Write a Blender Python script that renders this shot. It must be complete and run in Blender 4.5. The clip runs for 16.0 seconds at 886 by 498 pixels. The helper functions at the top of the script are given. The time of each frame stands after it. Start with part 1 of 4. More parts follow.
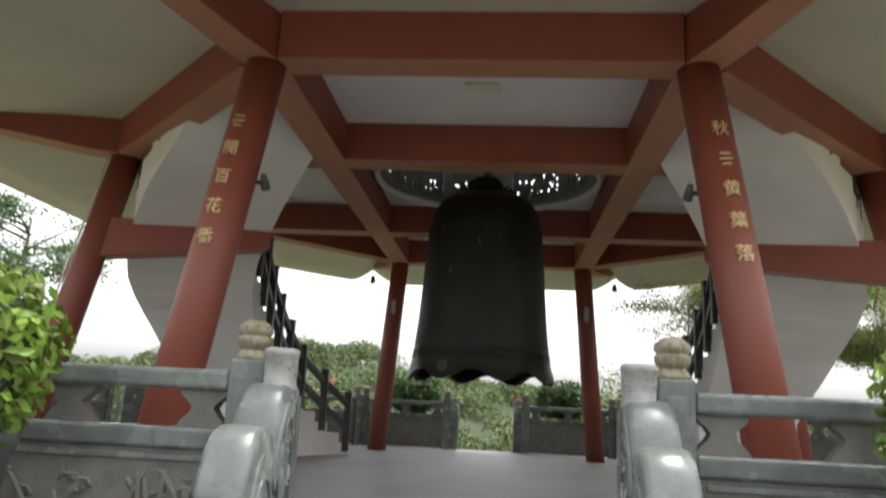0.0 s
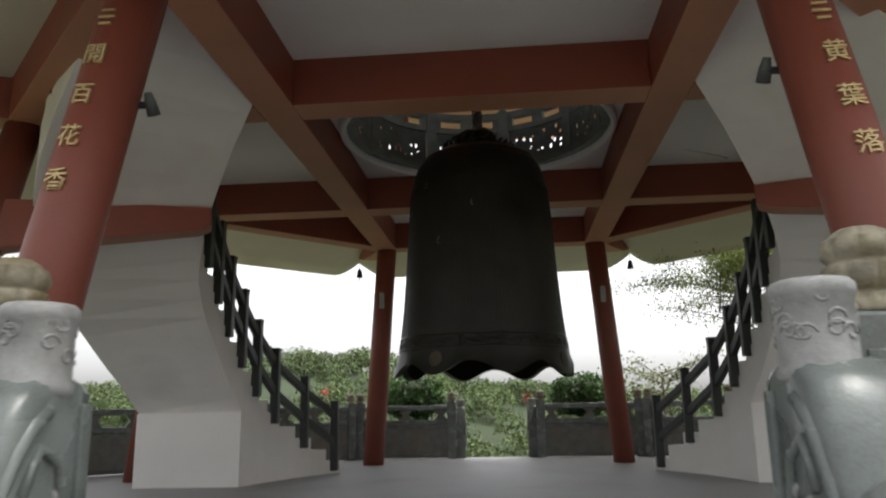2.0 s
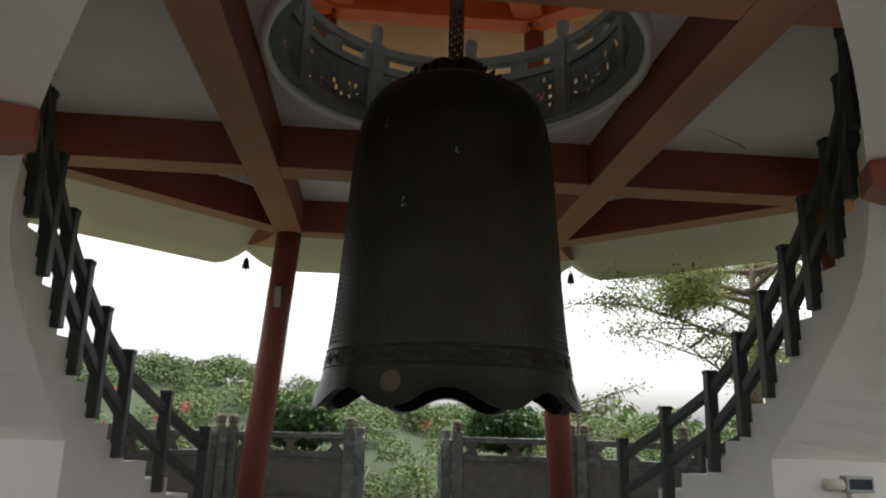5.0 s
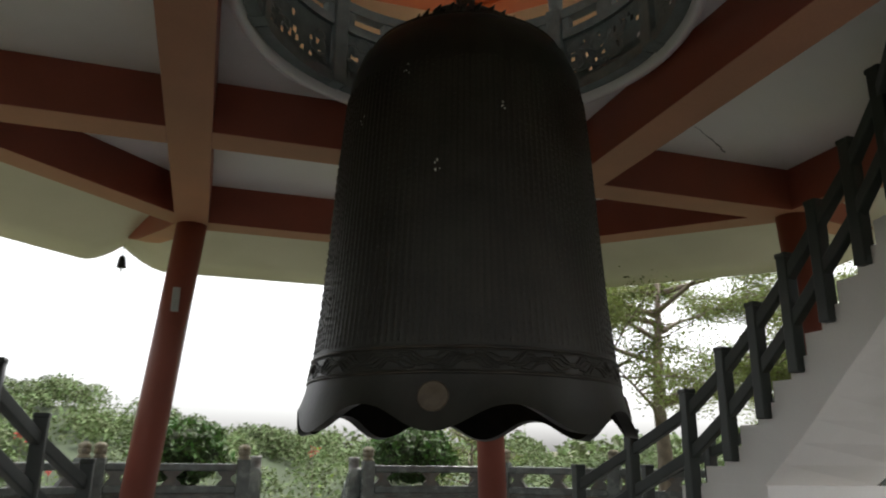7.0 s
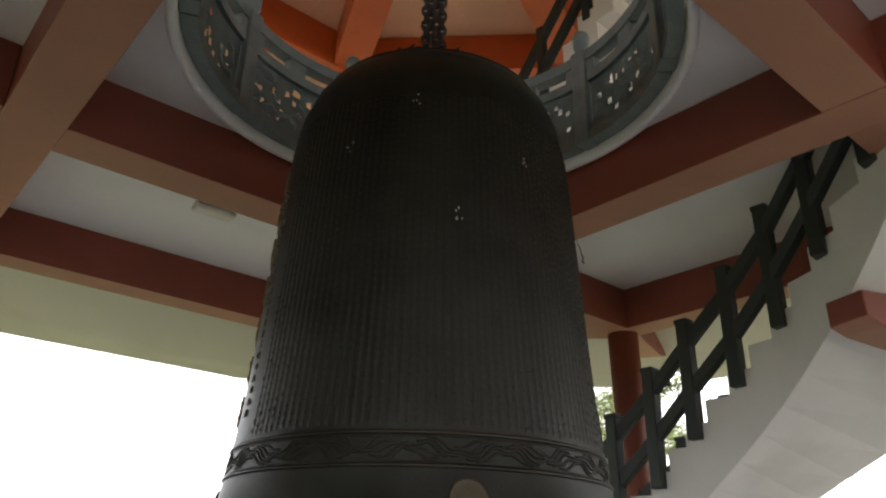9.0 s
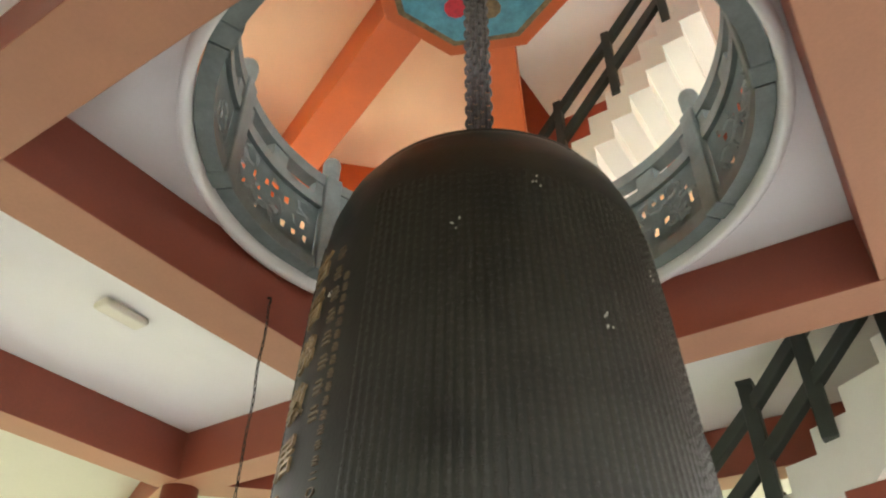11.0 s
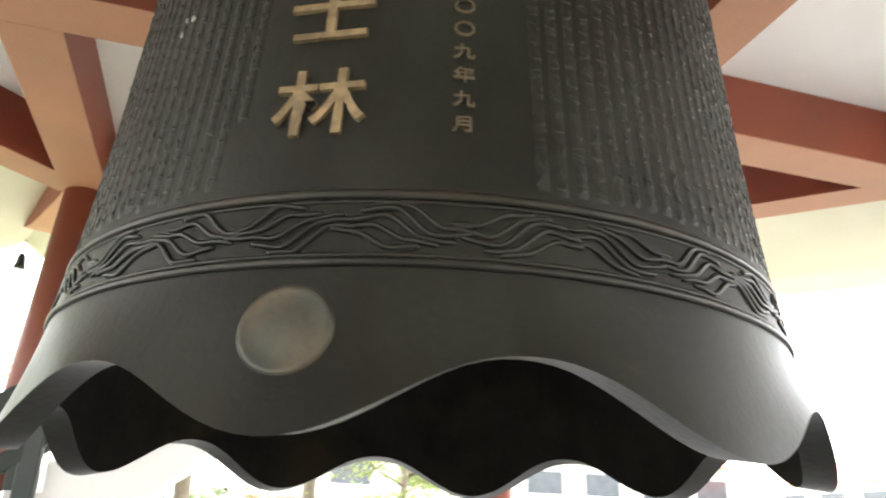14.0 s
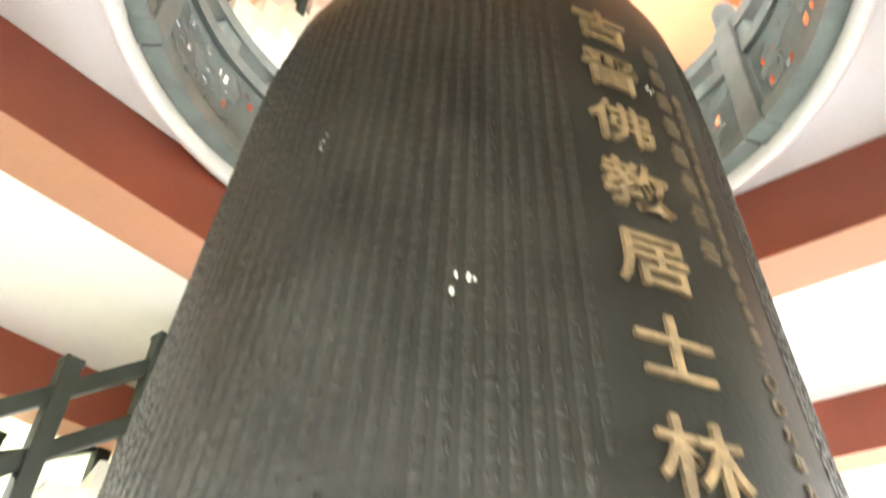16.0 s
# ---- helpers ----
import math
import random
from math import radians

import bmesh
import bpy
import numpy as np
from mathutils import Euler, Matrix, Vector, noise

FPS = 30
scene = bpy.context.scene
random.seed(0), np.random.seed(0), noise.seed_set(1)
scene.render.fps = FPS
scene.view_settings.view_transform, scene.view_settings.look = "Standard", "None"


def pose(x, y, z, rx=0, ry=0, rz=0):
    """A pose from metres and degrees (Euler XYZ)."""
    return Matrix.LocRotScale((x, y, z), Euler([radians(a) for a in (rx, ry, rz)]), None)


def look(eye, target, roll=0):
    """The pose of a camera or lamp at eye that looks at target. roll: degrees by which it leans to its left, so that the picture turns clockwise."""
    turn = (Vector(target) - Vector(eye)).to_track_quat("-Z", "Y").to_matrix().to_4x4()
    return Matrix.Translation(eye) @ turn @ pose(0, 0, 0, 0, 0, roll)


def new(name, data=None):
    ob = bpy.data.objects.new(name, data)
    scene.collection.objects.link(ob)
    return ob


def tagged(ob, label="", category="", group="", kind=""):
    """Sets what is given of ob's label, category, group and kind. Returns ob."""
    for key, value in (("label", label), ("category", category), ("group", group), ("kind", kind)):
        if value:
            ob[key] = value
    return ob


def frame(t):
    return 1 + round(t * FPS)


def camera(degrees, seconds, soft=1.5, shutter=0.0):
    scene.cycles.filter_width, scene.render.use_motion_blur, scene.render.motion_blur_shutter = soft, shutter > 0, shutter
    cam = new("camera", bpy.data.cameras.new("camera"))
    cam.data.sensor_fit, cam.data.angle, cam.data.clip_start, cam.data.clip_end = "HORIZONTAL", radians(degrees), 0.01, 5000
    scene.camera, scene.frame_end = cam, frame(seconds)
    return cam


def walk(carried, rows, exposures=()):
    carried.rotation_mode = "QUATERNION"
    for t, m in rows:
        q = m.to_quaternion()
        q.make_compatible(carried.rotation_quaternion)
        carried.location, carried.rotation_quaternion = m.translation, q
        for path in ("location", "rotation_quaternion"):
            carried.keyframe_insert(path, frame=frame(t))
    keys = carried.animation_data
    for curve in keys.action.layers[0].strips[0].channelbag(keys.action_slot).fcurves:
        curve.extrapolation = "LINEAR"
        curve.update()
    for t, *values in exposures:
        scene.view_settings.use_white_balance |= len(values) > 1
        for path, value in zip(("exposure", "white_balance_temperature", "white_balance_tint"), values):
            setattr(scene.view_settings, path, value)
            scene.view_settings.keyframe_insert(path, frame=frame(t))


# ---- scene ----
cam = camera(61.9, 16.0, soft=2.0, shutter=0.4)
PATH = [
    (0, (0.317, -11.165, 0.98), (0.148, -9.217, 1.399), 2.9),
    (0.5, (0.25, -10.703, 0.977), (0.124, -8.726, 1.252), 2.3),
    (1, (0.27, -10.147, 0.979), (0.097, -8.18, 1.298), 0.2),
    (1.5, (0.323, -9.66, 0.975), (0.144, -7.698, 1.32), -0.4),
    (2, (0.323, -9.087, 0.964), (0.152, -7.142, 1.396), -1.0),
    (2.5, (0.248, -8.518, 0.971), (0.086, -6.595, 1.497), 1.3),
    (3, (0.153, -7.86, 1.0), (0.101, -5.93, 1.523), 2.1),
    (3.5, (0.008, -7.306, 1.114), (-0.069, -5.386, 1.667), 1.4),
    (4, (-0.243, -6.908, 1.253), (-0.181, -4.984, 1.793), 1.4),
    (4.5, (-0.451, -6.581, 1.258), (-0.345, -4.662, 1.812), 1.8),
    (5, (-0.62, -6.226, 1.219), (-0.449, -4.292, 1.695), 1.6),
    (7.3, (-1.795, -4.472, 1.231), (-1.115, -2.678, 1.796), -0.6),
    (7.5, (-1.895, -4.308, 1.223), (-1.137, -2.556, 1.821), -1.1),
    (7.6, (-1.954, -4.235, 1.216), (-1.152, -2.515, 1.849), -0.4),
    (8, (-2.178, -3.985, 1.239), (-1.147, -2.38, 1.84), -0.9),
    (8.5, (-2.389, -3.598, 1.235), (-1.231, -2.134, 1.954), -0.8),
    (9, (-2.656, -3.261, 1.259), (-1.467, -1.871, 2.067), 1.3),
    (9.5, (-2.813, -2.879, 1.281), (-1.531, -1.6, 2.13), 0.9),
    (10, (-2.859, -2.468, 1.352), (-1.565, -1.338, 2.377), -0.5),
    (10.2, (-2.883, -2.317, 1.381), (-1.618, -1.283, 2.535), -0.6),
    (12.3, (-2.642, -0.575, 1.391), (-1.023, -0.074, 2.454), -0.0),
    (12.5, (-2.617, -0.473, 1.365), (-0.913, -0.063, 2.328), 1.8),
    (13, (-2.557, -0.071, 1.281), (-0.703, -0.074, 2.03), 2.9),
    (13.5, (-2.326, 0.235, 1.221), (-0.446, -0.021, 1.854), 1.4),
    (14, (-2.168, 0.592, 1.241), (-0.376, 0.059, 1.952), 2.0),
    (14.5, (-1.946, 0.91, 1.248), (-0.251, 0.187, 2.026), 1.4),
    (15, (-1.682, 1.133, 1.301), (-0.147, 0.223, 2.203), 3.0),
    (15.5, (-1.447, 1.399, 1.376), (-0.205, 0.232, 2.423), 1.3),
    (16, (-1.292, 1.703, 1.496), (-0.283, 0.517, 2.75), 3.1),
]
EXPOSURE = [(0, 1.45), (0.5, 1.1), (2.5, 1.08), (3.5, 1.12), (5, 1.18), (7.5, 1.5), (8, 1.7), (8.5, 1.85), (9, 2.15), (9.5, 2.5), (10, 3.1), (10.2, 3.35), (12.4, 4.3), (13, 4.3), (13.5, 4.22), (14, 4.2), (14.5, 4.6), (15, 5.0), (15.5, 5.35), (16, 5.5)]
walk(cam, [(t, look(eye, target, roll)) for t, eye, target, roll in PATH], EXPOSURE)

# ---- light ----
SUN_EL, SUN_AZ = 74.0, 75.0      # degrees; azimuth clockwise from +y
world = bpy.data.worlds.new("sky_world")
scene.world = world
world.use_nodes = True
wn = world.node_tree
sky = wn.nodes.new("ShaderNodeTexSky")
sky.sky_type = "NISHITA"
sky.sun_disc = False
sky.sun_elevation = radians(SUN_EL)
sky.sun_rotation = radians(SUN_AZ)
sky.dust_density = 4.0
sky.ozone_density = 0.6
wn.nodes["Background"].inputs["Strength"].default_value = 0.15
haze = wn.nodes.new("ShaderNodeHueSaturation")   # thin white cloud over the blue
haze.inputs["Saturation"].default_value, haze.inputs["Value"].default_value = 0.12, 1.2
wn.links.new(sky.outputs[0], haze.inputs["Color"])
wn.links.new(haze.outputs[0], wn.nodes["Background"].inputs["Color"])
sun = new("sun", bpy.data.lights.new("sun", "SUN"))
sun.data.energy, sun.data.angle, sun.data.color = 1.2, radians(12), (1.0, 0.95, 0.87)
az, el = radians(SUN_AZ), radians(SUN_EL)
sun.matrix_world = look((30 * math.sin(az) * math.cos(el), 30 * math.cos(az) * math.cos(el), 30 * math.sin(el)), (0, 0, 0))


# ---- materials ----
def mat(name, col, rough=0.6, metal=0.0, var=0.12, scale=3.0, fine=40.0, bump=0.15, dirt=None, dirt_amt=0.0, dist=0.01, islands=0.0, streak=None, spec=0.5, through_light=0.0):
    m = bpy.data.materials.new(name)
    m.use_nodes = True
    nt = m.node_tree
    L = nt.links.new
    bs = nt.nodes["Principled BSDF"]
    tc = nt.nodes.new("ShaderNodeTexCoord")
    n1 = nt.nodes.new("ShaderNodeTexNoise")
    n1.inputs["Scale"].default_value, n1.inputs["Detail"].default_value = scale, 5
    n2 = nt.nodes.new("ShaderNodeTexNoise")
    n2.inputs["Scale"].default_value, n2.inputs["Detail"].default_value = fine, 3
    for n in (n1, n2):
        L(tc.outputs["Object"], n.inputs["Vector"])
    add = nt.nodes.new("ShaderNodeMath")
    add.operation = "MULTIPLY_ADD"
    add.inputs[1].default_value = 0.35
    L(n2.outputs["Fac"], add.inputs[0])
    L(n1.outputs["Fac"], add.inputs[2])
    ramp = nt.nodes.new("ShaderNodeValToRGB")
    ramp.color_ramp.elements[0].position, ramp.color_ramp.elements[1].position = 0.42, 0.92
    ramp.color_ramp.elements[0].color = (*[c * (1 - var) for c in col], 1)
    ramp.color_ramp.elements[1].color = (*[min(1, c * (1 + var)) for c in col], 1)
    L(add.outputs[0], ramp.inputs["Fac"])
    out = ramp.outputs["Color"]
    if dirt:
        n3 = nt.nodes.new("ShaderNodeTexNoise")
        n3.inputs["Scale"].default_value, n3.inputs["Detail"].default_value = scale * 0.45, 8
        mp = nt.nodes.new("ShaderNodeMapping")
        mp.inputs["Location"].default_value = (3.1, 7.7, 1.3)
        L(tc.outputs["Object"], mp.inputs["Vector"])
        L(mp.outputs[0], n3.inputs["Vector"])
        r3 = nt.nodes.new("ShaderNodeValToRGB")
        r3.color_ramp.elements[0].position, r3.color_ramp.elements[1].position = 0.52, 0.72
        r3.color_ramp.elements[1].color = (dirt_amt, dirt_amt, dirt_amt, 1)
        L(n3.outputs["Fac"], r3.inputs["Fac"])
        mx = nt.nodes.new("ShaderNodeMix")
        mx.data_type = "RGBA"
        L(r3.outputs["Color"], mx.inputs["Factor"])
        L(out, mx.inputs[6])
        mx.inputs[7].default_value = (*dirt, 1)
        out = mx.outputs[2]
    if streak:
        n4 = nt.nodes.new("ShaderNodeTexNoise")
        n4.inputs["Scale"].default_value, n4.inputs["Detail"].default_value = 9.0, 6
        mp4 = nt.nodes.new("ShaderNodeMapping")
        mp4.inputs["Scale"].default_value = (1.0, 1.0, 0.09)
        L(tc.outputs["Object"], mp4.inputs["Vector"])
        L(mp4.outputs[0], n4.inputs["Vector"])
        r4 = nt.nodes.new("ShaderNodeValToRGB")
        r4.color_ramp.elements[0].position, r4.color_ramp.elements[1].position = 0.5, 0.72
        r4.color_ramp.elements[1].color = (0.7, 0.7, 0.7, 1)
        L(n4.outputs["Fac"], r4.inputs["Fac"])
        mx4 = nt.nodes.new("ShaderNodeMix")
        mx4.data_type = "RGBA"
        L(r4.outputs["Color"], mx4.inputs["Factor"])
        L(out, mx4.inputs[6])
        mx4.inputs[7].default_value = (*streak, 1)
        out = mx4.outputs[2]
    bs.inputs["Specular IOR Level"].default_value = spec
    if islands:
        geo = nt.nodes.new("ShaderNodeNewGeometry")
        hs = nt.nodes.new("ShaderNodeHueSaturation")
        mr = nt.nodes.new("ShaderNodeMapRange")
        mr.inputs["To Min"].default_value, mr.inputs["To Max"].default_value = 1 - islands, 1 + islands
        L(geo.outputs["Random Per Island"], mr.inputs["Value"])
        L(mr.outputs[0], hs.inputs["Value"])
        mr2 = nt.nodes.new("ShaderNodeMapRange")
        mr2.inputs["To Min"].default_value, mr2.inputs["To Max"].default_value = 0.47, 0.52
        L(geo.outputs["Random Per Island"], mr2.inputs["Value"])
        L(mr2.outputs[0], hs.inputs["Hue"])
        L(out, hs.inputs["Color"])
        out = hs.outputs[0]
    L(out, bs.inputs["Base Color"])
    rr = nt.nodes.new("ShaderNodeMapRange")
    rr.inputs["To Min"].default_value, rr.inputs["To Max"].default_value = max(0.05, rough - 0.12), min(1, rough + 0.12)
    L(n1.outputs["Fac"], rr.inputs["Value"])
    L(rr.outputs[0], bs.inputs["Roughness"])
    bs.inputs["Metallic"].default_value = metal
    if bump:
        bp = nt.nodes.new("ShaderNodeBump")
        bp.inputs["Strength"].default_value, bp.inputs["Distance"].default_value = bump, dist
        L(add.outputs[0], bp.inputs["Height"])
        L(bp.outputs[0], bs.inputs["Normal"])
    if through_light:           # thin leaves let daylight through
        tr = nt.nodes.new("ShaderNodeBsdfTranslucent")
        L(out, tr.inputs["Color"])
        mxs = nt.nodes.new("ShaderNodeMixShader")
        mxs.inputs["Fac"].default_value = through_light
        L(bs.outputs[0], mxs.inputs[1])
        L(tr.outputs[0], mxs.inputs[2])
        L(mxs.outputs[0], nt.nodes["Material Output"].inputs["Surface"])
    return m


M_WHITE = mat("white_plaster", (0.80, 0.78, 0.74), 0.75, var=0.05, scale=1.3, fine=60, bump=0.12, dirt=(0.50, 0.46, 0.39), dirt_amt=0.4)
M_CEIL = mat("white_ceiling_paint", (0.80, 0.785, 0.76), 0.8, var=0.04, scale=1.0, fine=50, bump=0.08, dirt=(0.60, 0.54, 0.45), dirt_amt=0.35)
M_EAVE = mat("cream_eave_paint", (0.56, 0.54, 0.45), 0.75, var=0.06, scale=0.9, fine=40, bump=0.1, dirt=(0.36, 0.34, 0.24), dirt_amt=0.4)
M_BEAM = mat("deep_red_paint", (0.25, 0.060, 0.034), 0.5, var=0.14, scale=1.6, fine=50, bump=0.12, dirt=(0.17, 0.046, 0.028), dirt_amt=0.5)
M_BEAM_UNDER = mat("terracotta_paint", (0.40, 0.185, 0.105), 0.6, var=0.12, scale=1.3, fine=50, bump=0.12, dirt=(0.32, 0.13, 0.075), dirt_amt=0.5)
M_COL = mat("red_column_paint", (0.225, 0.058, 0.036), 0.5, var=0.12, scale=1.5, fine=60, bump=0.1, dirt=(0.25, 0.085, 0.056), dirt_amt=0.5)
M_FLOOR = mat("grey_floor_screed", (0.27, 0.265, 0.26), 0.55, var=0.12, scale=1.2, fine=80, bump=0.08, dirt=(0.185, 0.18, 0.17), dirt_amt=0.6)
M_STONE = mat("polished_grey_green_stone", (0.135, 0.152, 0.142), 0.26, var=0.3, scale=6, fine=120, bump=0.22, dirt=(0.22, 0.235, 0.22), dirt_amt=0.55)
M_CARVE = mat("carved_grey_stone", (0.14, 0.142, 0.128), 0.65, var=0.25, scale=7, fine=60, bump=0.4, dirt=(0.19, 0.125, 0.08), dirt_amt=0.65)
M_PALE = mat("pale_carved_stone", (0.27, 0.27, 0.258), 0.55, var=0.25, scale=14, fine=70, bump=0.5, dirt=(0.20, 0.19, 0.17), dirt_amt=0.6)
M_LOTUS = mat("weathered_lotus_stone", (0.235, 0.21, 0.15), 0.75, var=0.4, scale=16, fine=70, bump=0.6, dirt=(0.13, 0.092, 0.025), dirt_amt=0.9)
M_RAIL = mat("dark_green_railing", (0.026, 0.033, 0.028), 0.5, var=0.25, scale=5, fine=60, bump=0.25)
M_UPRAIL = mat("grey_green_carved_rail", (0.15, 0.178, 0.165), 0.5, var=0.25, scale=6, fine=50, bump=0.3)
M_BELL = mat("dark_bronze", (0.0155, 0.0150, 0.0108), 0.42, metal=0.25, var=0.45, scale=3.0, fine=55, bump=0.45, dirt=(0.026, 0.028, 0.020), dirt_amt=0.75, dist=0.006, streak=(0.011, 0.009, 0.006), spec=0.31)
M_WORN = mat("rubbed_bronze_relief", (0.0195, 0.0178, 0.0128), 0.44, metal=0.28, var=0.5, scale=3.0, fine=55, bump=0.5, dirt=(0.030, 0.030, 0.022), dirt_amt=0.75, dist=0.004, spec=0.33)
M_EDGE = mat("bare_bronze_edge", (0.020, 0.018, 0.013), 0.42, metal=0.3, var=0.5, scale=5.0, fine=60, bump=0.4, dirt=(0.055, 0.039, 0.023), dirt_amt=0.7, dist=0.004, spec=0.33)
# The bell's inside: shade put into a darker, duller bronze, with brown patches.
M_INSIDE = mat("shaded_bronze_inside", (0.012, 0.011, 0.009), 0.9, var=0.4, scale=6, fine=40, bump=0.3, dirt=(0.035, 0.026, 0.012), dirt_amt=0.5, spec=0.08)
M_DISK = mat("rubbed_bronze_disc", (0.066, 0.052, 0.034), 0.48, metal=0.4, var=0.4, scale=9, fine=60, bump=0.4, dirt=(0.034, 0.043, 0.036), dirt_amt=0.75, dist=0.006, spec=0.3)
M_GOLD = mat("dull_gold_paint", (0.205, 0.142, 0.072), 0.55, metal=0.25, var=0.45, scale=22, fine=90, bump=0.45, dirt=(0.085, 0.062, 0.036), dirt_amt=0.8)
M_GOLD_WORN = mat("worn_gold_paint", (0.13, 0.098, 0.06), 0.55, metal=0.25, var=0.3, scale=15, fine=80, bump=0.2)
M_BRASS = mat("bright_gold_letters", (0.58, 0.44, 0.22), 0.45, metal=0.4, var=0.2, scale=20, fine=80, bump=0.15)
M_SPECK = mat("pale_paint_drops", (0.55, 0.55, 0.5), 0.6, var=0.2, scale=30, fine=90, bump=0)
M_IRON = mat("black_iron", (0.03, 0.028, 0.026), 0.5, metal=0.6, var=0.3, scale=10, fine=60)
M_CHAIN = mat("grey_steel_chain", (0.09, 0.085, 0.08), 0.5, metal=0.6, var=0.3, scale=14, fine=60)
M_PEACH = mat("peach_ceiling_paint", (0.80, 0.53, 0.32), 0.8, var=0.06, scale=1, fine=50, bump=0.06)
M_ORANGE = mat("orange_beam_paint", (0.58, 0.115, 0.022), 0.55, var=0.12, scale=2, fine=50, bump=0.1)
M_BLUE = mat("painted_blue_boss", (0.10, 0.32, 0.42), 0.5, var=0.3, scale=9, fine=40)
M_LAMP = mat("lamp_plastic", (0.7, 0.66, 0.55), 0.5, var=0.06, scale=8, fine=60)
M_GREYBOX = mat("grey_enamel", (0.4, 0.42, 0.4), 0.5, var=0.1, scale=8, fine=60)
M_LEAF = mat("bush_leaves", (0.05, 0.11, 0.022), 0.5, var=0.3, scale=4, fine=30, bump=0, islands=0.5, through_light=0.25)
M_LEAF2 = mat("lime_leaves", (0.18, 0.28, 0.045), 0.5, var=0.3, scale=4, fine=30, bump=0, islands=0.5, through_light=0.3)
M_TREE = mat("tree_leaves", (0.13, 0.165, 0.045), 0.6, var=0.3, scale=2, fine=30, bump=0, islands=0.5, through_light=0.45)
M_WOODS = mat("hillside_foliage", (0.085, 0.122, 0.042), 0.7, var=0.5, scale=0.25, fine=5, bump=0, islands=0.5, through_light=0.2)
# Darker than any leaf: the shade deep inside foliage as a colour.
M_CORE = mat("foliage_shade_core", (0.025, 0.04, 0.012), 0.8, var=0.4, scale=6, fine=30, bump=0.5)
M_BARK = mat("grey_bark", (0.13, 0.105, 0.08), 0.85, var=0.3, scale=8, fine=60, bump=0.5)
M_GRASS = mat("rough_grass", (0.11, 0.115, 0.06), 0.9, var=0.35, scale=0.6, fine=12, bump=0.5, dirt=(0.26, 0.2, 0.11), dirt_amt=0.6)
# Dark paving, chosen to bounce little light onto the front.
M_PAVE = mat("unseen_dark_paving", (0.085, 0.083, 0.08), 0.85, var=0.25, scale=1.5, fine=40, bump=0.3, dirt=(0.14, 0.135, 0.125), dirt_amt=0.5)
M_FACADE = mat("cream_facade", (0.68, 0.66, 0.6), 0.7, var=0.06, scale=0.6, fine=20)
M_ROOF = mat("red_roof", (0.42, 0.10, 0.06), 0.6, var=0.15, scale=1, fine=20)
M_GLASS = mat("dark_window_glass", (0.04, 0.05, 0.06), 0.12, var=0.2, scale=2, fine=20, bump=0)
M_FLOWER = mat("red_petals", (0.6, 0.03, 0.05), 0.5, var=0.2, scale=20, fine=50, bump=0)
M_POT = mat("dark_planter", (0.07, 0.075, 0.07), 0.6, var=0.2, scale=6, fine=50)


# ---- mesh helpers ----
def obj(name, bm, material, smooth=False):
    me = bpy.data.meshes.new(name)
    if smooth:
        for f in bm.faces:
            f.smooth = True
    bm.to_mesh(me)
    bm.free()
    me.materials.append(material)
    return new(name, me)


def part(name, bm, material, parent, label="", smooth=False):
    ob = obj(name, bm, material, smooth)
    ob.parent = parent
    if label:
        ob["label"] = label
    return ob


def thing(name, label, category, group="", kind="", at=(0, 0, 0), rz=0):
    ob = new(name)
    ob.matrix_basis = pose(*at, 0, 0, rz)
    return tagged(ob, label, category, group, kind)


def soften(bm, edges, w, seg=2):
    if w:
        bmesh.ops.bevel(bm, geom=list(edges), offset=w, segments=seg, affect="EDGES", profile=0.5, clamp_overlap=True)


def box(c, s, m=None, bevel=0.0, bm=None, seg=2):
    own = bmesh.new()
    bmesh.ops.create_cube(own, size=1, matrix=(m or Matrix()) @ Matrix.Translation(c) @ Matrix.Diagonal((*s, 1)))
    soften(own, own.edges, bevel, seg)
    return join(bm, own)


def join(bm, own):
    if bm is None:
        return own
    me = bpy.data.meshes.new("tmp")
    own.to_mesh(me)
    own.free()
    bm.from_mesh(me)
    bpy.data.meshes.remove(me)
    return bm


def prism(pts, z0, z1, bm=None, bevel=0.0):
    own = bmesh.new()
    lo = [own.verts.new((x, y, z0)) for x, y in pts]
    hi = [own.verts.new((x, y, z1)) for x, y in pts]
    own.faces.new(lo[::-1])
    own.faces.new(hi)
    n = len(pts)
    for i in range(n):
        own.faces.new((lo[i], lo[(i + 1) % n], hi[(i + 1) % n], hi[i]))
    bmesh.ops.recalc_face_normals(own, faces=own.faces)
    soften(own, own.edges, bevel)
    return join(bm, own)


def lathe(profile, n=32, m=None, bm=None, wob=None):
    own = bmesh.new()
    rings = []
    for r, z in profile:
        ring = []
        for i in range(n):
            a = 2 * math.pi * i / n
            q = r if wob is None else wob(r, z, a)
            ring.append(own.verts.new((q * math.cos(a), q * math.sin(a), z)))
        rings.append(ring)
    for p, q in zip(rings, rings[1:]):
        for i in range(n):
            own.faces.new((p[i], p[(i + 1) % n], q[(i + 1) % n], q[i]))
    own.faces.new(rings[0][::-1])
    own.faces.new(rings[-1])
    if m:
        bmesh.ops.transform(own, matrix=m, verts=own.verts)
    return join(bm, own)


def bar(p, q, w, h, bm=None, bevel=0.0, up=(0, 0, 1)):
    """A bar of section w x h from p to q."""
    p, q = Vector(p), Vector(q)
    d = (q - p).normalized()
    s = d.cross(Vector(up)).normalized()
    u = s.cross(d)
    m = Matrix((s, d, u)).transposed().to_4x4()
    m.translation = (p + q) / 2
    return box((0, 0, 0), (w, (q - p).length, h), m, bevel, bm)


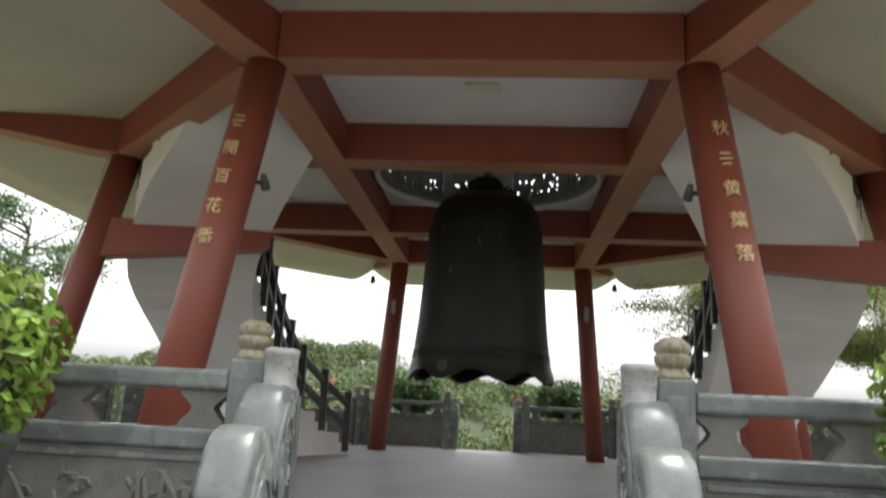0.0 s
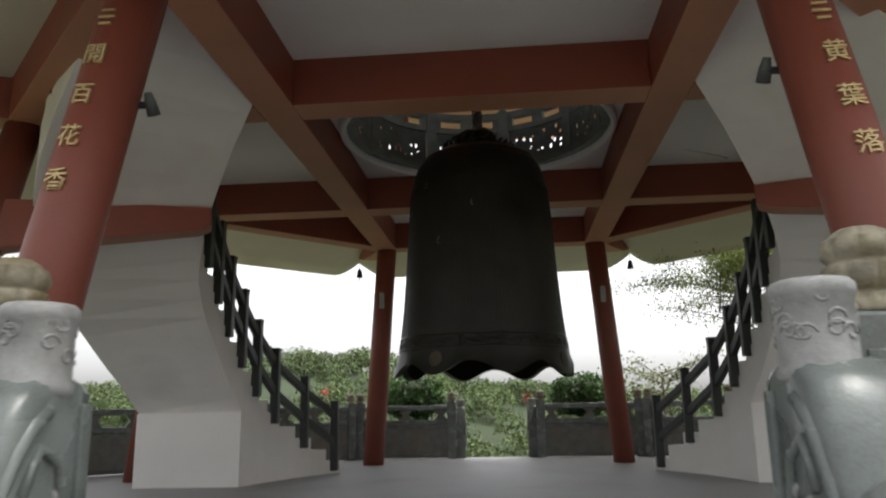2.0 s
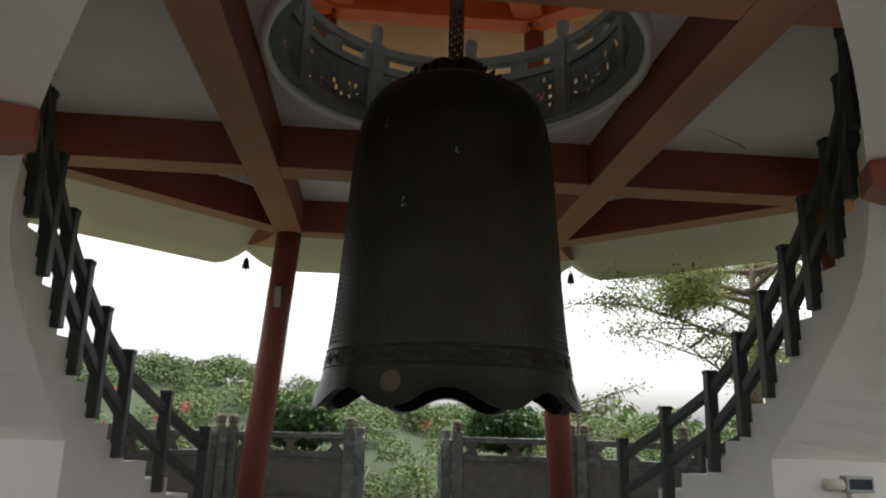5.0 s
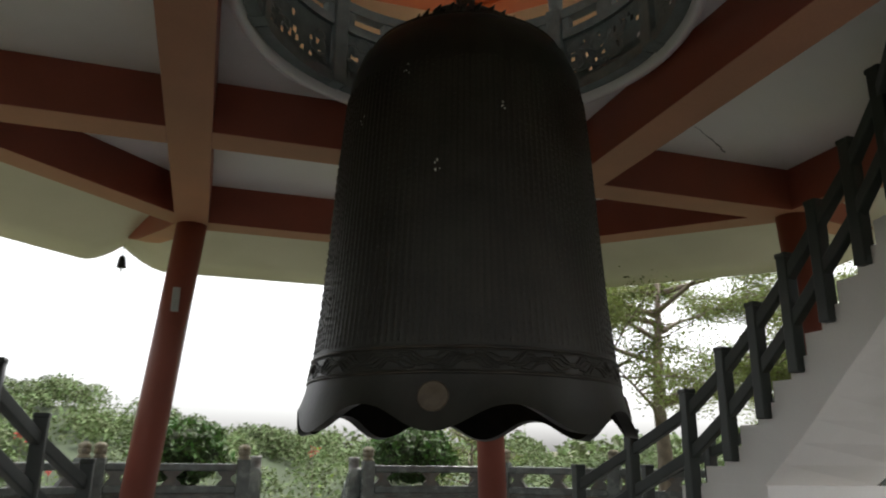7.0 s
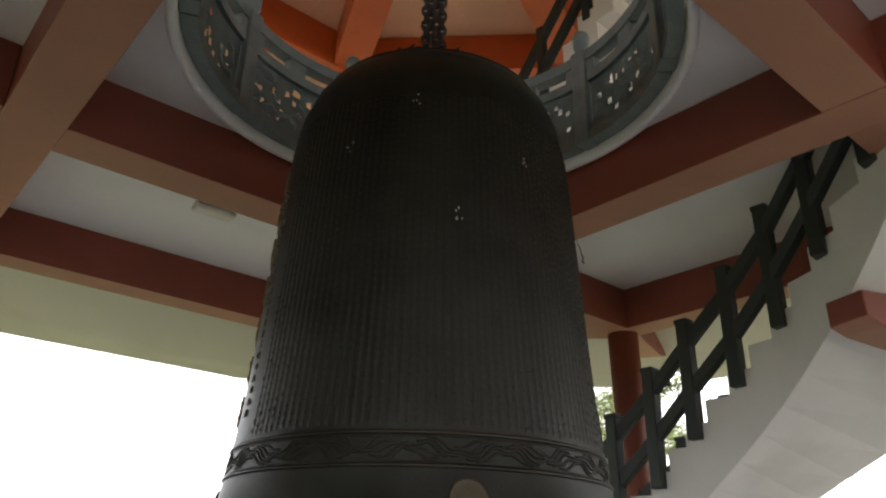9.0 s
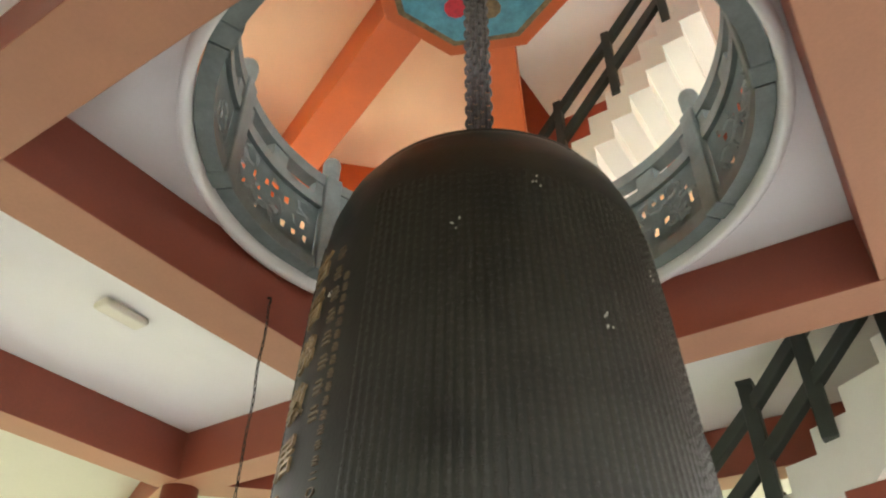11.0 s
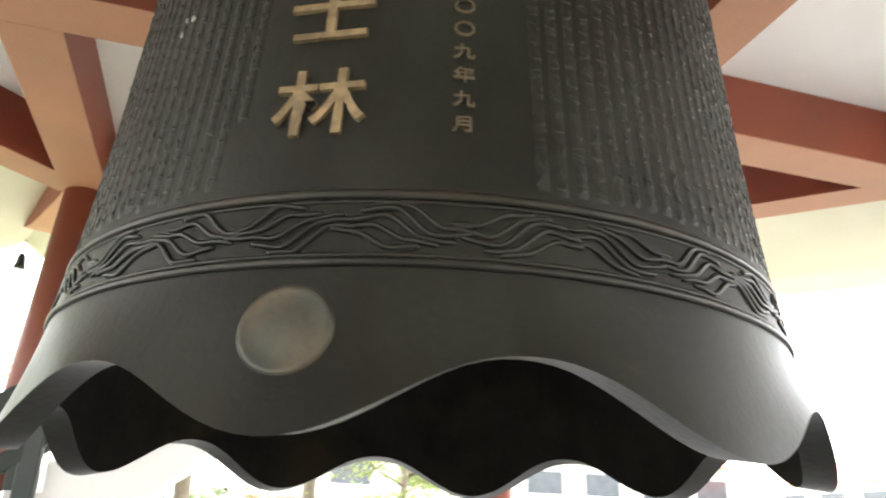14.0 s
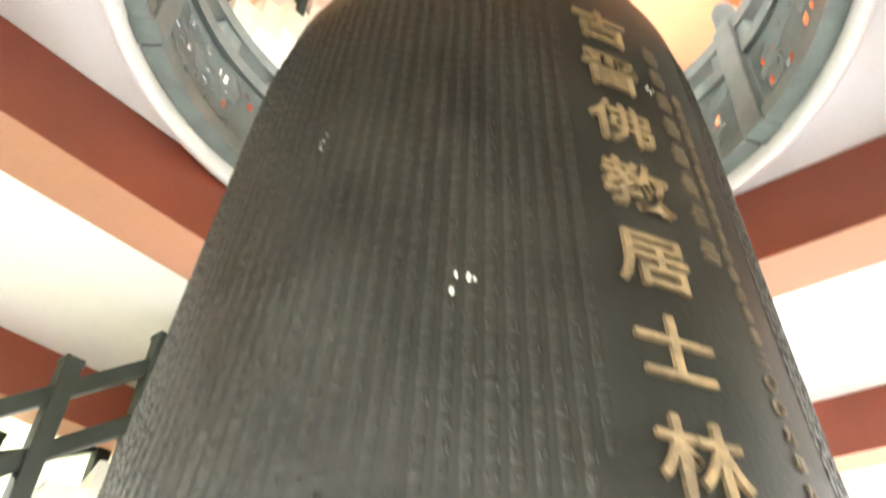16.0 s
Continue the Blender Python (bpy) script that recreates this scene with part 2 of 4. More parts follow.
def tube(pts, radii, n=8, bm=None):
    own = bmesh.new()
    rings = []
    for i, p in enumerate(pts):
        p = Vector(p)
        d = (Vector(pts[min(i + 1, len(pts) - 1)]) - Vector(pts[max(i - 1, 0)])).normalized()
        s = d.cross(Vector((0.31, 0.17, 0.93))).normalized()
        u = s.cross(d)
        r = radii[i] if isinstance(radii, (list, tuple)) else radii
        rings.append([own.verts.new(p + r * (math.cos(2 * math.pi * k / n) * s + math.sin(2 * math.pi * k / n) * u)) for k in range(n)])
    for a, b in zip(rings, rings[1:]):
        for k in range(n):
            own.faces.new((a[k], a[(k + 1) % n], b[(k + 1) % n], b[k]))
    own.faces.new(rings[0][::-1])
    own.faces.new(rings[-1])
    bmesh.ops.recalc_face_normals(own, faces=own.faces)
    return join(bm, own)


def leaves(name, centres, normals_from, size, material, rng, parent=None, jitter=0.5):
    """Many small bent leaves, one at each centre, as one mesh."""
    n = len(centres)
    c = np.asarray(centres, float)
    d = rng.normal(size=(n, 3))
    out = c - np.asarray(normals_from, float)
    out /= np.linalg.norm(out, axis=1)[:, None] + 1e-6
    nn = out + jitter * d
    nn /= np.linalg.norm(nn, axis=1)[:, None] + 1e-6
    t = np.cross(nn, rng.normal(size=(n, 3)))
    t /= np.linalg.norm(t, axis=1)[:, None] + 1e-6
    b = np.cross(nn, t)
    s = size * rng.uniform(0.6, 1.3, (n, 1))
    v = np.concatenate([c - t * s, c + b * s * 0.5 + nn * s * 0.12, c + t * s, c - b * s * 0.5 + nn * s * 0.12], 1).reshape(-1, 3)
    f = np.arange(4 * n).reshape(-1, 4)
    me = bpy.data.meshes.new(name)
    me.from_pydata(v.tolist(), [], f.tolist())
    me.materials.append(material)
    ob = new(name, me)
    ob.parent = parent
    return ob


def text_mesh(chars, size, depth, bold=0.0):
    """The mesh of a raised line of writing, lying in the xy plane."""
    cu = bpy.data.curves.new("writing", "FONT")
    cu.body, cu.size, cu.extrude, cu.align_x, cu.align_y = chars, size, depth, "CENTER", "CENTER"
    cu.offset = bold
    tmp = bpy.data.objects.new("writing", cu)
    scene.collection.objects.link(tmp)
    me = bpy.data.meshes.new_from_object(tmp.evaluated_get(bpy.context.evaluated_depsgraph_get()))
    bpy.data.objects.remove(tmp)
    bpy.data.curves.remove(cu)
    return me


# ---- plan of the pavilion ----
A, B = 2.0, 4.83                  # octagon of column tops: (+-A, +-B) and (+-B, +-A)
AB, BB = 2.38, 5.52               # octagon of column feet
H, ZC, ZU = 4.05, 4.56, 4.76      # beam underside, ceiling, upper floor
BW = 0.40
PLAT = 7.35                       # platform: distance of its edges from the middle


def octagon(ap):
    k = ap * math.tan(math.pi / 8)
    return [(k, -ap), (ap, -k), (ap, k), (k, ap), (-k, ap), (-ap, k), (-ap, -k), (-k, -ap)]


# ---- ground and platform ----
def ground():
    bm = bmesh.new()
    n = 70
    xs = [math.copysign(abs(u) ** 2.2 * 600, u) for u in np.linspace(-1, 1, n)]
    grid = []
    for x in xs:
        row = []
        for y in xs:
            r = math.hypot(x, y)
            z = -0.36
            if y > 9:
                z -= min(1.1, 0.12 * (y - 9))
            if r > 40:
                z += 0.015 * (r - 40) + 2.0 * noise.noise((x / 60, y / 60, 0)) * min(1, (r - 40) / 60)
            row.append(bm.verts.new((x, y, z + 0.06 * noise.noise((x / 3, y / 3, 4)) * (1 if r > 14 else 0))))
        grid.append(row)
    for i in range(n - 1):
        for j in range(n - 1):
            bm.faces.new((grid[i][j], grid[i + 1][j], grid[i + 1][j + 1], grid[i][j + 1]))
    tagged(obj("ground", bm, M_GRASS, True), "rough grass and bare earth round the pavilion", "ground", kind="structure")


ground()
fl = obj("floor", prism(octagon(PLAT + 0.25), -0.30, 0.0, bevel=0.015), M_FLOOR)
tagged(fl, "plain grey tiled platform floor of the pavilion", "floor", kind="structure")
tagged(obj("platform_base", prism(octagon(PLAT + 0.12), -1.6, -0.304), M_CARVE), "grey stone base under the platform", "plinth", kind="structure")
for yy, s in ((-1, -1), (1, 1)):
    st = thing("entrance_step", "grey stone step at the platform opening", "step", "entrance steps", "structure")
    part("tread", box((0, s * (PLAT + 0.46), -0.25), (1.7, 0.42, 0.18), bevel=0.012), M_FLOOR, st)
# Unseen forecourt, its colour kept dark so little light bounces into the pavilion.
pv = obj("pavement", box((0, -17.6, -0.35), (26, 20.0, 0.12)), M_PAVE)
tagged(pv, "unseen forecourt leading up to the platform, dark to cut bounce light", "pavement", kind="structure")


# ---- columns ----
def frustum(p, q, r0, r1, n=28):
    return tube([p, Vector(p).lerp(Vector(q), 0.5), q], [r0, (r0 + r1) / 2, r1], n)


col_feet, col_tops = [], []
for sx, sy, swap in ((-1, -1, 0), (1, -1, 0), (1, -1, 1), (1, 1, 1), (1, 1, 0), (-1, 1, 0), (-1, 1, 1), (-1, -1, 1)):
    f, t = (sx * AB, sy * BB), (sx * A, sy * B)
    if swap:
        f, t = (sx * BB, sy * AB), (sx * B, sy * A)
    col_feet.append(f)
    col_tops.append(t)
LETTERS = {0: (None, "開", "百", "花", "香"), 1: ("秋", None, "黄", "葉", "落")}
for i, (f, t) in enumerate(zip(col_feet, col_tops)):
    lab = "red-painted round column leaning inward"
    c = thing("column", lab + (" with raised gold characters" if i < 2 else " under the beams"), "column", "pavilion columns", at=(f[0], f[1], 0))
    o = Vector((f[0], f[1], 0))
    top = Vector((t[0], t[1], H)) - o
    part("shaft", frustum((0, 0, 0), top * 1.03, 0.2, 0.185), M_COL, c, smooth=True)
    if i in LETTERS:
        d = top.normalized()
        fwd = Vector((-0.12 if i == 0 else 0.12, -1, 0)).normalized()
        fwd = (fwd - d * fwd.dot(d)).normalized()
        xr = d.cross(fwd).normalized()
        for k, ch in enumerate(LETTERS[i]):
            s = 0.828 - 0.0688 * k
            m = Matrix((xr, d, fwd)).transposed().to_4x4()
            m.translation = top * s + fwd * 0.196
            if ch:
                me = text_mesh(ch, 0.15, 0.008, 0.0008)
                me.materials.clear()
                me.materials.append(M_BRASS)
                g = new("character", me)
                g.matrix_basis = m
                g.parent = c
                g["label"] = "raised gold written character"
            else:
                for u, v, w, h in ((0, 0.05, 0.09, 0.016), (0, 0, 0.11, 0.016), (0, -0.05, 0.08, 0.016)):
                    part("character_bar", box((u, v, 0), (w, h, 0.014), m), M_BRASS, c, "raised gold bar")
    if i in (7, 2):
        side = Vector((-0.15, -0.21, 0)) if i == 7 else Vector((0.15, -0.21, 0))
        part("conduit", tube([side * 0.92, side * 0.92 + top], 0.014, 8), M_LAMP, c, "thin pale cable conduit", smooth=True)
    if i in (4, 5):
        d = top.normalized()
        mm = Matrix.Translation(top * 0.76)
        part("junction_box", box((0, -0.2, 0), (0.09, 0.06, 0.3), mm, 0.008), M_GREYBOX, c, "small grey metal box on the column")


for i, sx in ((0, 1), (1, -1)):
    f, t = Vector((*col_feet[i], 0)), Vector((*col_tops[i], H))
    p = f.lerp(t, 0.71)
    sl = thing("spotlight", "small dark spotlight clamped to a red column", "spotlight", "spotlights", at=(p.x + sx * 0.19, p.y + 0.08, p.z))
    part("bracket", bar((-sx * 0.03, 0, 0), (sx * 0.05, 0, 0), 0.04, 0.03), M_IRON, sl)
    part("housing", tube([(sx * 0.05, -0.03, 0.07), (sx * 0.055, 0.0, 0.02), (sx * 0.06, 0.05, -0.05)], [0.022, 0.035, 0.042], 16), M_POT, sl, smooth=True)


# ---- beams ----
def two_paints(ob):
    """Faces of a beam that point down get terracotta paint, the others deep red."""
    ob.data.materials.append(M_BEAM_UNDER)
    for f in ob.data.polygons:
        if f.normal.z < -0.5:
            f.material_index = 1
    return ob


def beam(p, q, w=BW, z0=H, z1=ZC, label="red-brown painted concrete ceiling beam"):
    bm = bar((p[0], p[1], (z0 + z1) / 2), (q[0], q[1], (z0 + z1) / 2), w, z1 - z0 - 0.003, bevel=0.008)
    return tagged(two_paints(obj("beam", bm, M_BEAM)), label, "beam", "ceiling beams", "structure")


for s in (-1, 1):
    beam((s * A, -B), (s * A, B))
    for a, b in ((-B, -A - BW / 2), (-A + BW / 2, A - BW / 2), (A + BW / 2, B)):
        beam((a, s * A), (b, s * A), z0=H + 0.002)
for i in range(8):
    p, q = Vector(col_tops[i]), Vector(col_tops[(i + 1) % 8])
    d = (q - p).normalized()
    beam(p + d * 0.16, q - d * 0.16, w=0.36, z0=H + 0.006, label="red-brown painted perimeter beam between columns")


def bracket(t):
    """A tapered arm from a column's head out to the eave's corner."""
    d = Vector(t).normalized()
    n = Vector((-d.y, d.x))
    bm = bmesh.new()
    rows = []
    for s, z0, z1, w in ((-0.1, H + 0.01, ZC - 0.02, 0.19), (0.5, H + 0.03, ZC - 0.02, 0.18), (1.6, H + 0.14, ZC - 0.1, 0.16), (2.1, H + 0.26, ZC - 0.14, 0.15)):
        c = Vector(t) + d * s
        rows.append([bm.verts.new((*(c + n * w), z0)), bm.verts.new((*(c - n * w), z0)), bm.verts.new((*(c - n * w), z1)), bm.verts.new((*(c + n * w), z1))])
    for a, b in zip(rows, rows[1:]):
        for k in range(4):
            bm.faces.new((a[k], a[(k + 1) % 4], b[(k + 1) % 4], b[k]))
    bm.faces.new(rows[0][::-1])
    bm.faces.new(rows[-1])
    bmesh.ops.recalc_face_normals(bm, faces=bm.faces)
    soften(bm, bm.edges, 0.012)
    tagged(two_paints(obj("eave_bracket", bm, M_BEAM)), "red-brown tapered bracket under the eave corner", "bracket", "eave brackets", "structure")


for t in col_tops:
    bracket(t)

# ---- ceiling with the round opening ----
HOLE = 1.72


def ring_slab(z0, z1, r, outer, n=96):
    bm = bmesh.new()

    def out_pt(a):
        d = Vector((math.cos(a), math.sin(a)))
        best = 1e9
        for k in range(8):
            nn = Vector((math.cos(k * math.pi / 4), math.sin(k * math.pi / 4)))
            if d.dot(nn) > 1e-6:
                best = min(best, outer / d.dot(nn))
        return d * best
    rings = []
    for i in range(n):
        a = 2 * math.pi * (i + 0.5) / n
        p, q = (r * math.cos(a), r * math.sin(a)), out_pt(a)
        rings.append([bm.verts.new((*p, z0)), bm.verts.new((*q, z0)), bm.verts.new((*q, z1)), bm.verts.new((*p, z1))])
    for i in range(n):
        a, b = rings[i], rings[(i + 1) % n]
        for k in range(4):
            bm.faces.new((a[k], a[(k + 1) % 4], b[(k + 1) % 4], b[k]))
    bmesh.ops.recalc_face_normals(bm, faces=bm.faces)
    return bm


tagged(obj("ceiling", ring_slab(ZC, ZU, HOLE, B + 0.2), M_CEIL), "white painted ceiling with a round opening above the bell", "ceiling", kind="structure")
rim = lathe([(HOLE + 0.004, ZU - 0.02), (HOLE - 0.02, ZC + 0.02), (HOLE - 0.02, ZC - 0.10), (HOLE + 0.01, ZC - 0.115), (HOLE + 0.05, ZC - 0.10), (HOLE + 0.06, ZC + 0.004)], 96)
bmesh.ops.delete(rim, geom=[f for f in rim.faces if len(f.verts) > 4], context="FACES")
tagged(obj("opening_rim", rim, M_CEIL, True), "white plaster rim round the ceiling opening", "trim", kind="structure")


# ---- eaves and roof ----
def eave_z(u):
    """Height of the eave's lower edge; u runs 0 at a corner to 1 at mid side."""
    return 4.01 + 0.36 * max(0.0, 1 - u / 0.22) ** 1.6


def eaves():
    ap_in, ap_out = B + 0.05, 7.45
    ku = math.tan(math.pi / 8)
    for k in range(8):
        ang = k * math.pi / 4
        nn, tt = Vector((math.cos(ang), math.sin(ang))), Vector((-math.sin(ang), math.cos(ang)))
        bm = bmesh.new()
        cols, steps = 41, 7
        g, g2 = [], []
        for i in range(cols):
            u = -1 + 2 * i / (cols - 1)
            r1, r2 = [], []
            for j in range(steps):
                s = j / (steps - 1)
                ap = ap_in + (ap_out - ap_in) * s
                p = nn * ap + tt * (u * ap * ku)
                zz = ZC - 0.01 + (eave_z(1 - abs(u)) - ZC + 0.01) * s ** 1.5
                r1.append(bm.verts.new((*p, zz)))
                r2.append(bm.verts.new((*p, zz + 0.16 + 0.55 * (1 - s))))
            g.append(r1)
            g2.append(r2)
        for i in range(cols - 1):
            for j in range(steps - 1):
                bm.faces.new((g[i][j], g[i + 1][j], g[i + 1][j + 1], g[i][j + 1]))
                bm.faces.new((g2[i][j], g2[i][j + 1], g2[i + 1][j + 1], g2[i + 1][j]))
            bm.faces.new((g[i][-1], g[i + 1][-1], g2[i + 1][-1], g2[i][-1]))
        bmesh.ops.recalc_face_normals(bm, faces=bm.faces)
        tagged(obj("eave", bm, M_EAVE, True), "cream plaster eave with upturned scalloped corners", "eave", "eaves", "structure")


eaves()


def chime(c):
    w = thing("wind_bell", "small dark wind bell hanging from the eave corner", "wind bell", "wind bells", at=(*c, 0))
    part("cord", tube([(0, 0, 4.42), (0, 0, 4.2)], 0.008, 6), M_IRON, w)
    part("body", lathe([(0.075, 4.02), (0.066, 4.07), (0.055, 4.15), (0.04, 4.2), (0.01, 4.215)], 16), M_IRON, w, smooth=True)
    part("clapper", tube([(0, 0, 4.06), (0, 0, 3.95)], 0.012, 6), M_PALE, w)


for t in col_tops:
    chime(Vector(t) * 1.53)


# ---- upper storey ----
def upper():
    """The open storey over the bell: cross beams, boss, ceiling and the stair that climbs on."""
    o = octagon(4.3)
    west = [(0.25, -4.3), (0.25, 0.9), (4.3, 0.9), o[2], o[3], o[4], o[5], o[6], o[7]]
    tagged(obj("upper_ceiling", prism(west, 7.66, 7.76), M_PEACH), "peach painted ceiling of the upper storey", "ceiling", kind="structure")
    tagged(obj("stairwell_ceiling", prism([(0.3, -3.6), (2.2, -3.6), (3.6, -2.2), (3.6, 0.9), (0.3, 0.9)], 8.7, 8.8), M_CEIL), "white ceiling over the upper stairwell", "ceiling", kind="structure")
    bm = bmesh.new()
    ring = [bm.verts.new((x, y, 7.12)) for x, y in octagon(6.9)]
    mid = [bm.verts.new((x, y, 9.9)) for x, y in octagon(3.0)]
    tip = bm.verts.new((0, 0, 12.2))
    for i in range(8):
        bm.faces.new((ring[i], ring[(i + 1) % 8], mid[(i + 1) % 8], mid[i]))
        bm.faces.new((mid[i], mid[(i + 1) % 8], tip))
    tagged(obj("roof", bm, M_ROOF), "octagonal red roof over the pavilion", "roof", kind="structure")
    bm = bmesh.new()
    top = [bm.verts.new((x, y, 7.3)) for x, y in octagon(3.85)]
    low = [bm.verts.new((x, y, 7.0)) for x, y in octagon(6.88)]
    for i in range(8):
        bm.faces.new((top[i], top[(i + 1) % 8], low[(i + 1) % 8], low[i]))
    bmesh.ops.solidify(bm, geom=bm.faces[:], thickness=0.06)
    tagged(obj("upper_eave", bm, M_PEACH), "peach painted sloping soffit under the upper roof", "eave", kind="structure")
    for i in range(8):
        a = math.pi / 8 + i * math.pi / 4
        p = Vector((math.cos(a), math.sin(a)))
        q = Vector((math.cos(a + math.pi / 4), math.sin(a + math.pi / 4)))
        if i not in (6, 7):
            ob = obj("upper_beam", bar((*(p * 0.6), 7.4), (*(p * 3.85), 7.4), 0.42, 0.5, bevel=0.01), M_ORANGE)
            tagged(ob, "orange-red painted spoke beam of the upper storey", "beam", "upper beams", "structure")
            ob = obj("upper_beam", bar((*(p * 3.9), 7.38), (*(q * 3.9), 7.38), 0.34, 0.54, bevel=0.01), M_ORANGE)
            tagged(ob, "orange-red painted ring beam of the upper storey", "beam", "upper ring beams", "structure")
        c = thing("upper_column", "red round column of the upper storey", "column", "upper columns", at=(p.x * 4.1, p.y * 4.1, ZU))
        part("shaft", tube([(0, 0, 0), (0, 0, 2.89)], 0.15, 20), M_COL, c, smooth=True)
    hub = thing("ceiling_boss", "octagonal boss painted blue with gold and orange border", "boss")

    def disc8(ap):
        return [(x * math.cos(math.pi / 8) - y * math.sin(math.pi / 8), x * math.sin(math.pi / 8) + y * math.cos(math.pi / 8)) for x, y in octagon(ap)]
    part("block", prism(disc8(0.80), 6.66, 7.65, bevel=0.012), M_ORANGE, hub)
    part("border", prism(disc8(0.68), 6.635, 6.662, bevel=0.006), M_GOLD, hub, "gold painted border")
    part("panel", prism(disc8(0.62), 6.62, 6.65), M_BLUE, hub, "blue painted panel")
    for k in range(8):
        a = k * math.pi / 4 + 0.2
        part("petal", lathe([(0.02, 6.606), (0.09, 6.61), (0.1, 6.624)], 10, Matrix.Translation((0.36 * math.cos(a), 0.36 * math.sin(a), 0))), M_FLOWER if k % 2 else M_GOLD, hub, "painted petal")
    us = thing("upper_staircase", "white upper stair flight with dark green railing", "staircase")
    p, q = Vector((2.35, 1.75, 5.0)), Vector((2.2, -1.3, 8.2))
    n = 14
    for k in range(n):
        c = p.lerp(q, (k + 0.5) / n)
        part("step", box((c.x + 0.5, c.y, c.z - 0.12), (1.0, 0.235, 0.42)), M_WHITE, us)
        if k % 3 == 0:
            part("railing_post", box((c.x + 0.02, c.y, c.z + 0.5), (0.09, 0.09, 1.0), bevel=0.01), M_RAIL, us)
    for h in (0.42, 0.85):
        part("rail", bar((p.x + 0.02, p.y, p.z + h), (q.x + 0.02, q.y, q.z + h), 0.08, 0.1, bevel=0.01), M_RAIL, us)


upper()


def upper_railing():
    n, r = 9, HOLE - 0.085
    rl = thing("gallery_railing", "round grey-green carved stone railing round the ceiling opening", "railing")
    rng = random.Random(3)
    RB = ZC - 0.03
    for i in range(n):
        a = 2 * math.pi * i / n + radians(118)
        m = Matrix.Rotation(a, 4, "Z") @ Matrix.Translation((r, 0, RB))
        part("post", box((0, 0, 0.46), (0.15, 0.15, 0.92), m, 0.012), M_UPRAIL, rl)
        part("post_cap", lathe([(0.06, 0.92), (0.05, 0.95), (0.07, 0.98), (0.075, 1.1), (0.06, 1.14)], 14, m), M_UPRAIL, rl, smooth=True)
        a2 = a + 2 * math.pi / n

        def arc(t, z, rr=r):
            return (rr * math.cos(t), rr * math.sin(t), RB + z)
        k = 12
        w = 0.05

        def curved(z0, z1, th, u0=0.0, u1=1.0):
            bm = bmesh.new()
            rows = []
            for j in range(k + 1):
                t = a + w + (a2 - a - 2 * w) * (u0 + (u1 - u0) * j / k)
                rows.append([bm.verts.new(arc(t, z0, r - th)), bm.verts.new(arc(t, z0, r + th)), bm.verts.new(arc(t, z1, r + th)), bm.verts.new(arc(t, z1, r - th))])
            for p, q in zip(rows, rows[1:]):
                for c in range(4):
                    bm.faces.new((p[c], p[(c + 1) % 4], q[(c + 1) % 4], q[c]))
            bm.faces.new(rows[0][::-1])
            bm.faces.new(rows[-1])
            bmesh.ops.recalc_face_normals(bm, faces=bm.faces)
            return bm
        part("handrail", curved(0.80, 0.9, 0.055), M_UPRAIL, rl)
        part("middle_rail", curved(0.58, 0.67, 0.05), M_UPRAIL, rl)
        part("bottom_rail", curved(0.0, 0.1, 0.055), M_UPRAIL, rl)
        for u in (0.04, 0.5, 0.96):
            part("baluster", curved(0.67, 0.8, 0.04, u - 0.09 if u == 0.5 else u - 0.04, u + 0.09 if u == 0.5 else u + 0.04), M_UPRAIL, rl)
        # pierced carving: curling stems and leaves with gaps between
        bm = bmesh.new()
        nx, nz = 26, 9
        gp = [[bm.verts.new(arc(a + w + (a2 - a - 2 * w) * (x + (rng.uniform(-0.25, 0.25) if 0 < x < nx else 0)) / nx, 0.1 + 0.48 * (z + (rng.uniform(-0.25, 0.25) if 0 < z < nz else 0)) / nz, r - 0.014)) for z in range(nz + 1)] for x in range(nx + 1)]
        for x in range(nx):
            for z in range(nz):
                if 2 <= x <= nx - 3 and 1 <= z <= nz - 2 and rng.random() < 0.13:
                    continue
                bm.faces.new((gp[x][z], gp[x + 1][z], gp[x + 1][z + 1], gp[x][z + 1]))
        bmesh.ops.solidify(bm, geom=bm.faces[:], thickness=-0.028)
        for s in range(13):
            u0, z0 = rng.uniform(0.08, 0.92), rng.uniform(0.14, 0.54)
            ph, ra = rng.uniform(0, 6.3), rng.uniform(0.05, 0.12)
            pts = []
            for j in range(7):
                th = ph + j * 0.75
                rad = ra * (1.2 - 0.1 * j)
                uu = min(0.97, max(0.03, u0 + rad * math.cos(th) / 0.85))
                zz = min(0.57, max(0.11, z0 + rad * math.sin(th)))
                pts.append(arc(a + w + (a2 - a - 2 * w) * uu, zz))
            tube(pts, 0.022, 6, bm)
        tagged(part("carved_panel", bm, M_UPRAIL, rl, "pierced carved stone panel"), kind="stuff")


upper_railing()


def hit_lamp(x, y, rz=0):
    l = thing("ceiling_lamp", "small pale oblong ceiling lamp fitting", "lamp", "ceiling lamps", at=(x, y, ZC - 0.035), rz=rz)
    part("cover", box((0, 0, 0), (0.42, 0.17, 0.07), bevel=0.03, seg=3), M_LAMP, l)


crack = [Vector((3.62, 1.6, ZC - 0.001)).lerp(Vector((2.88, 1.12, ZC - 0.001)), k / 12) + Vector((0.05 * noise.noise((k * 1.3, 1, 0)), 0.05 * noise.noise((k * 1.7, 5, 0)), 0)) for k in range(13)]
tagged(obj("ceiling_crack", tube(crack, [0.012, 0.009, 0.007, 0.010, 0.005, 0.006, 0.008, 0.004, 0.003, 0.004, 0.003, 0.002, 0.001], 6), M_CARVE), "brown water-stained crack across the white ceiling", "crack", kind="structure")
hit_lamp(0, -3.4)
hit_lamp(-0.1, 3.25)

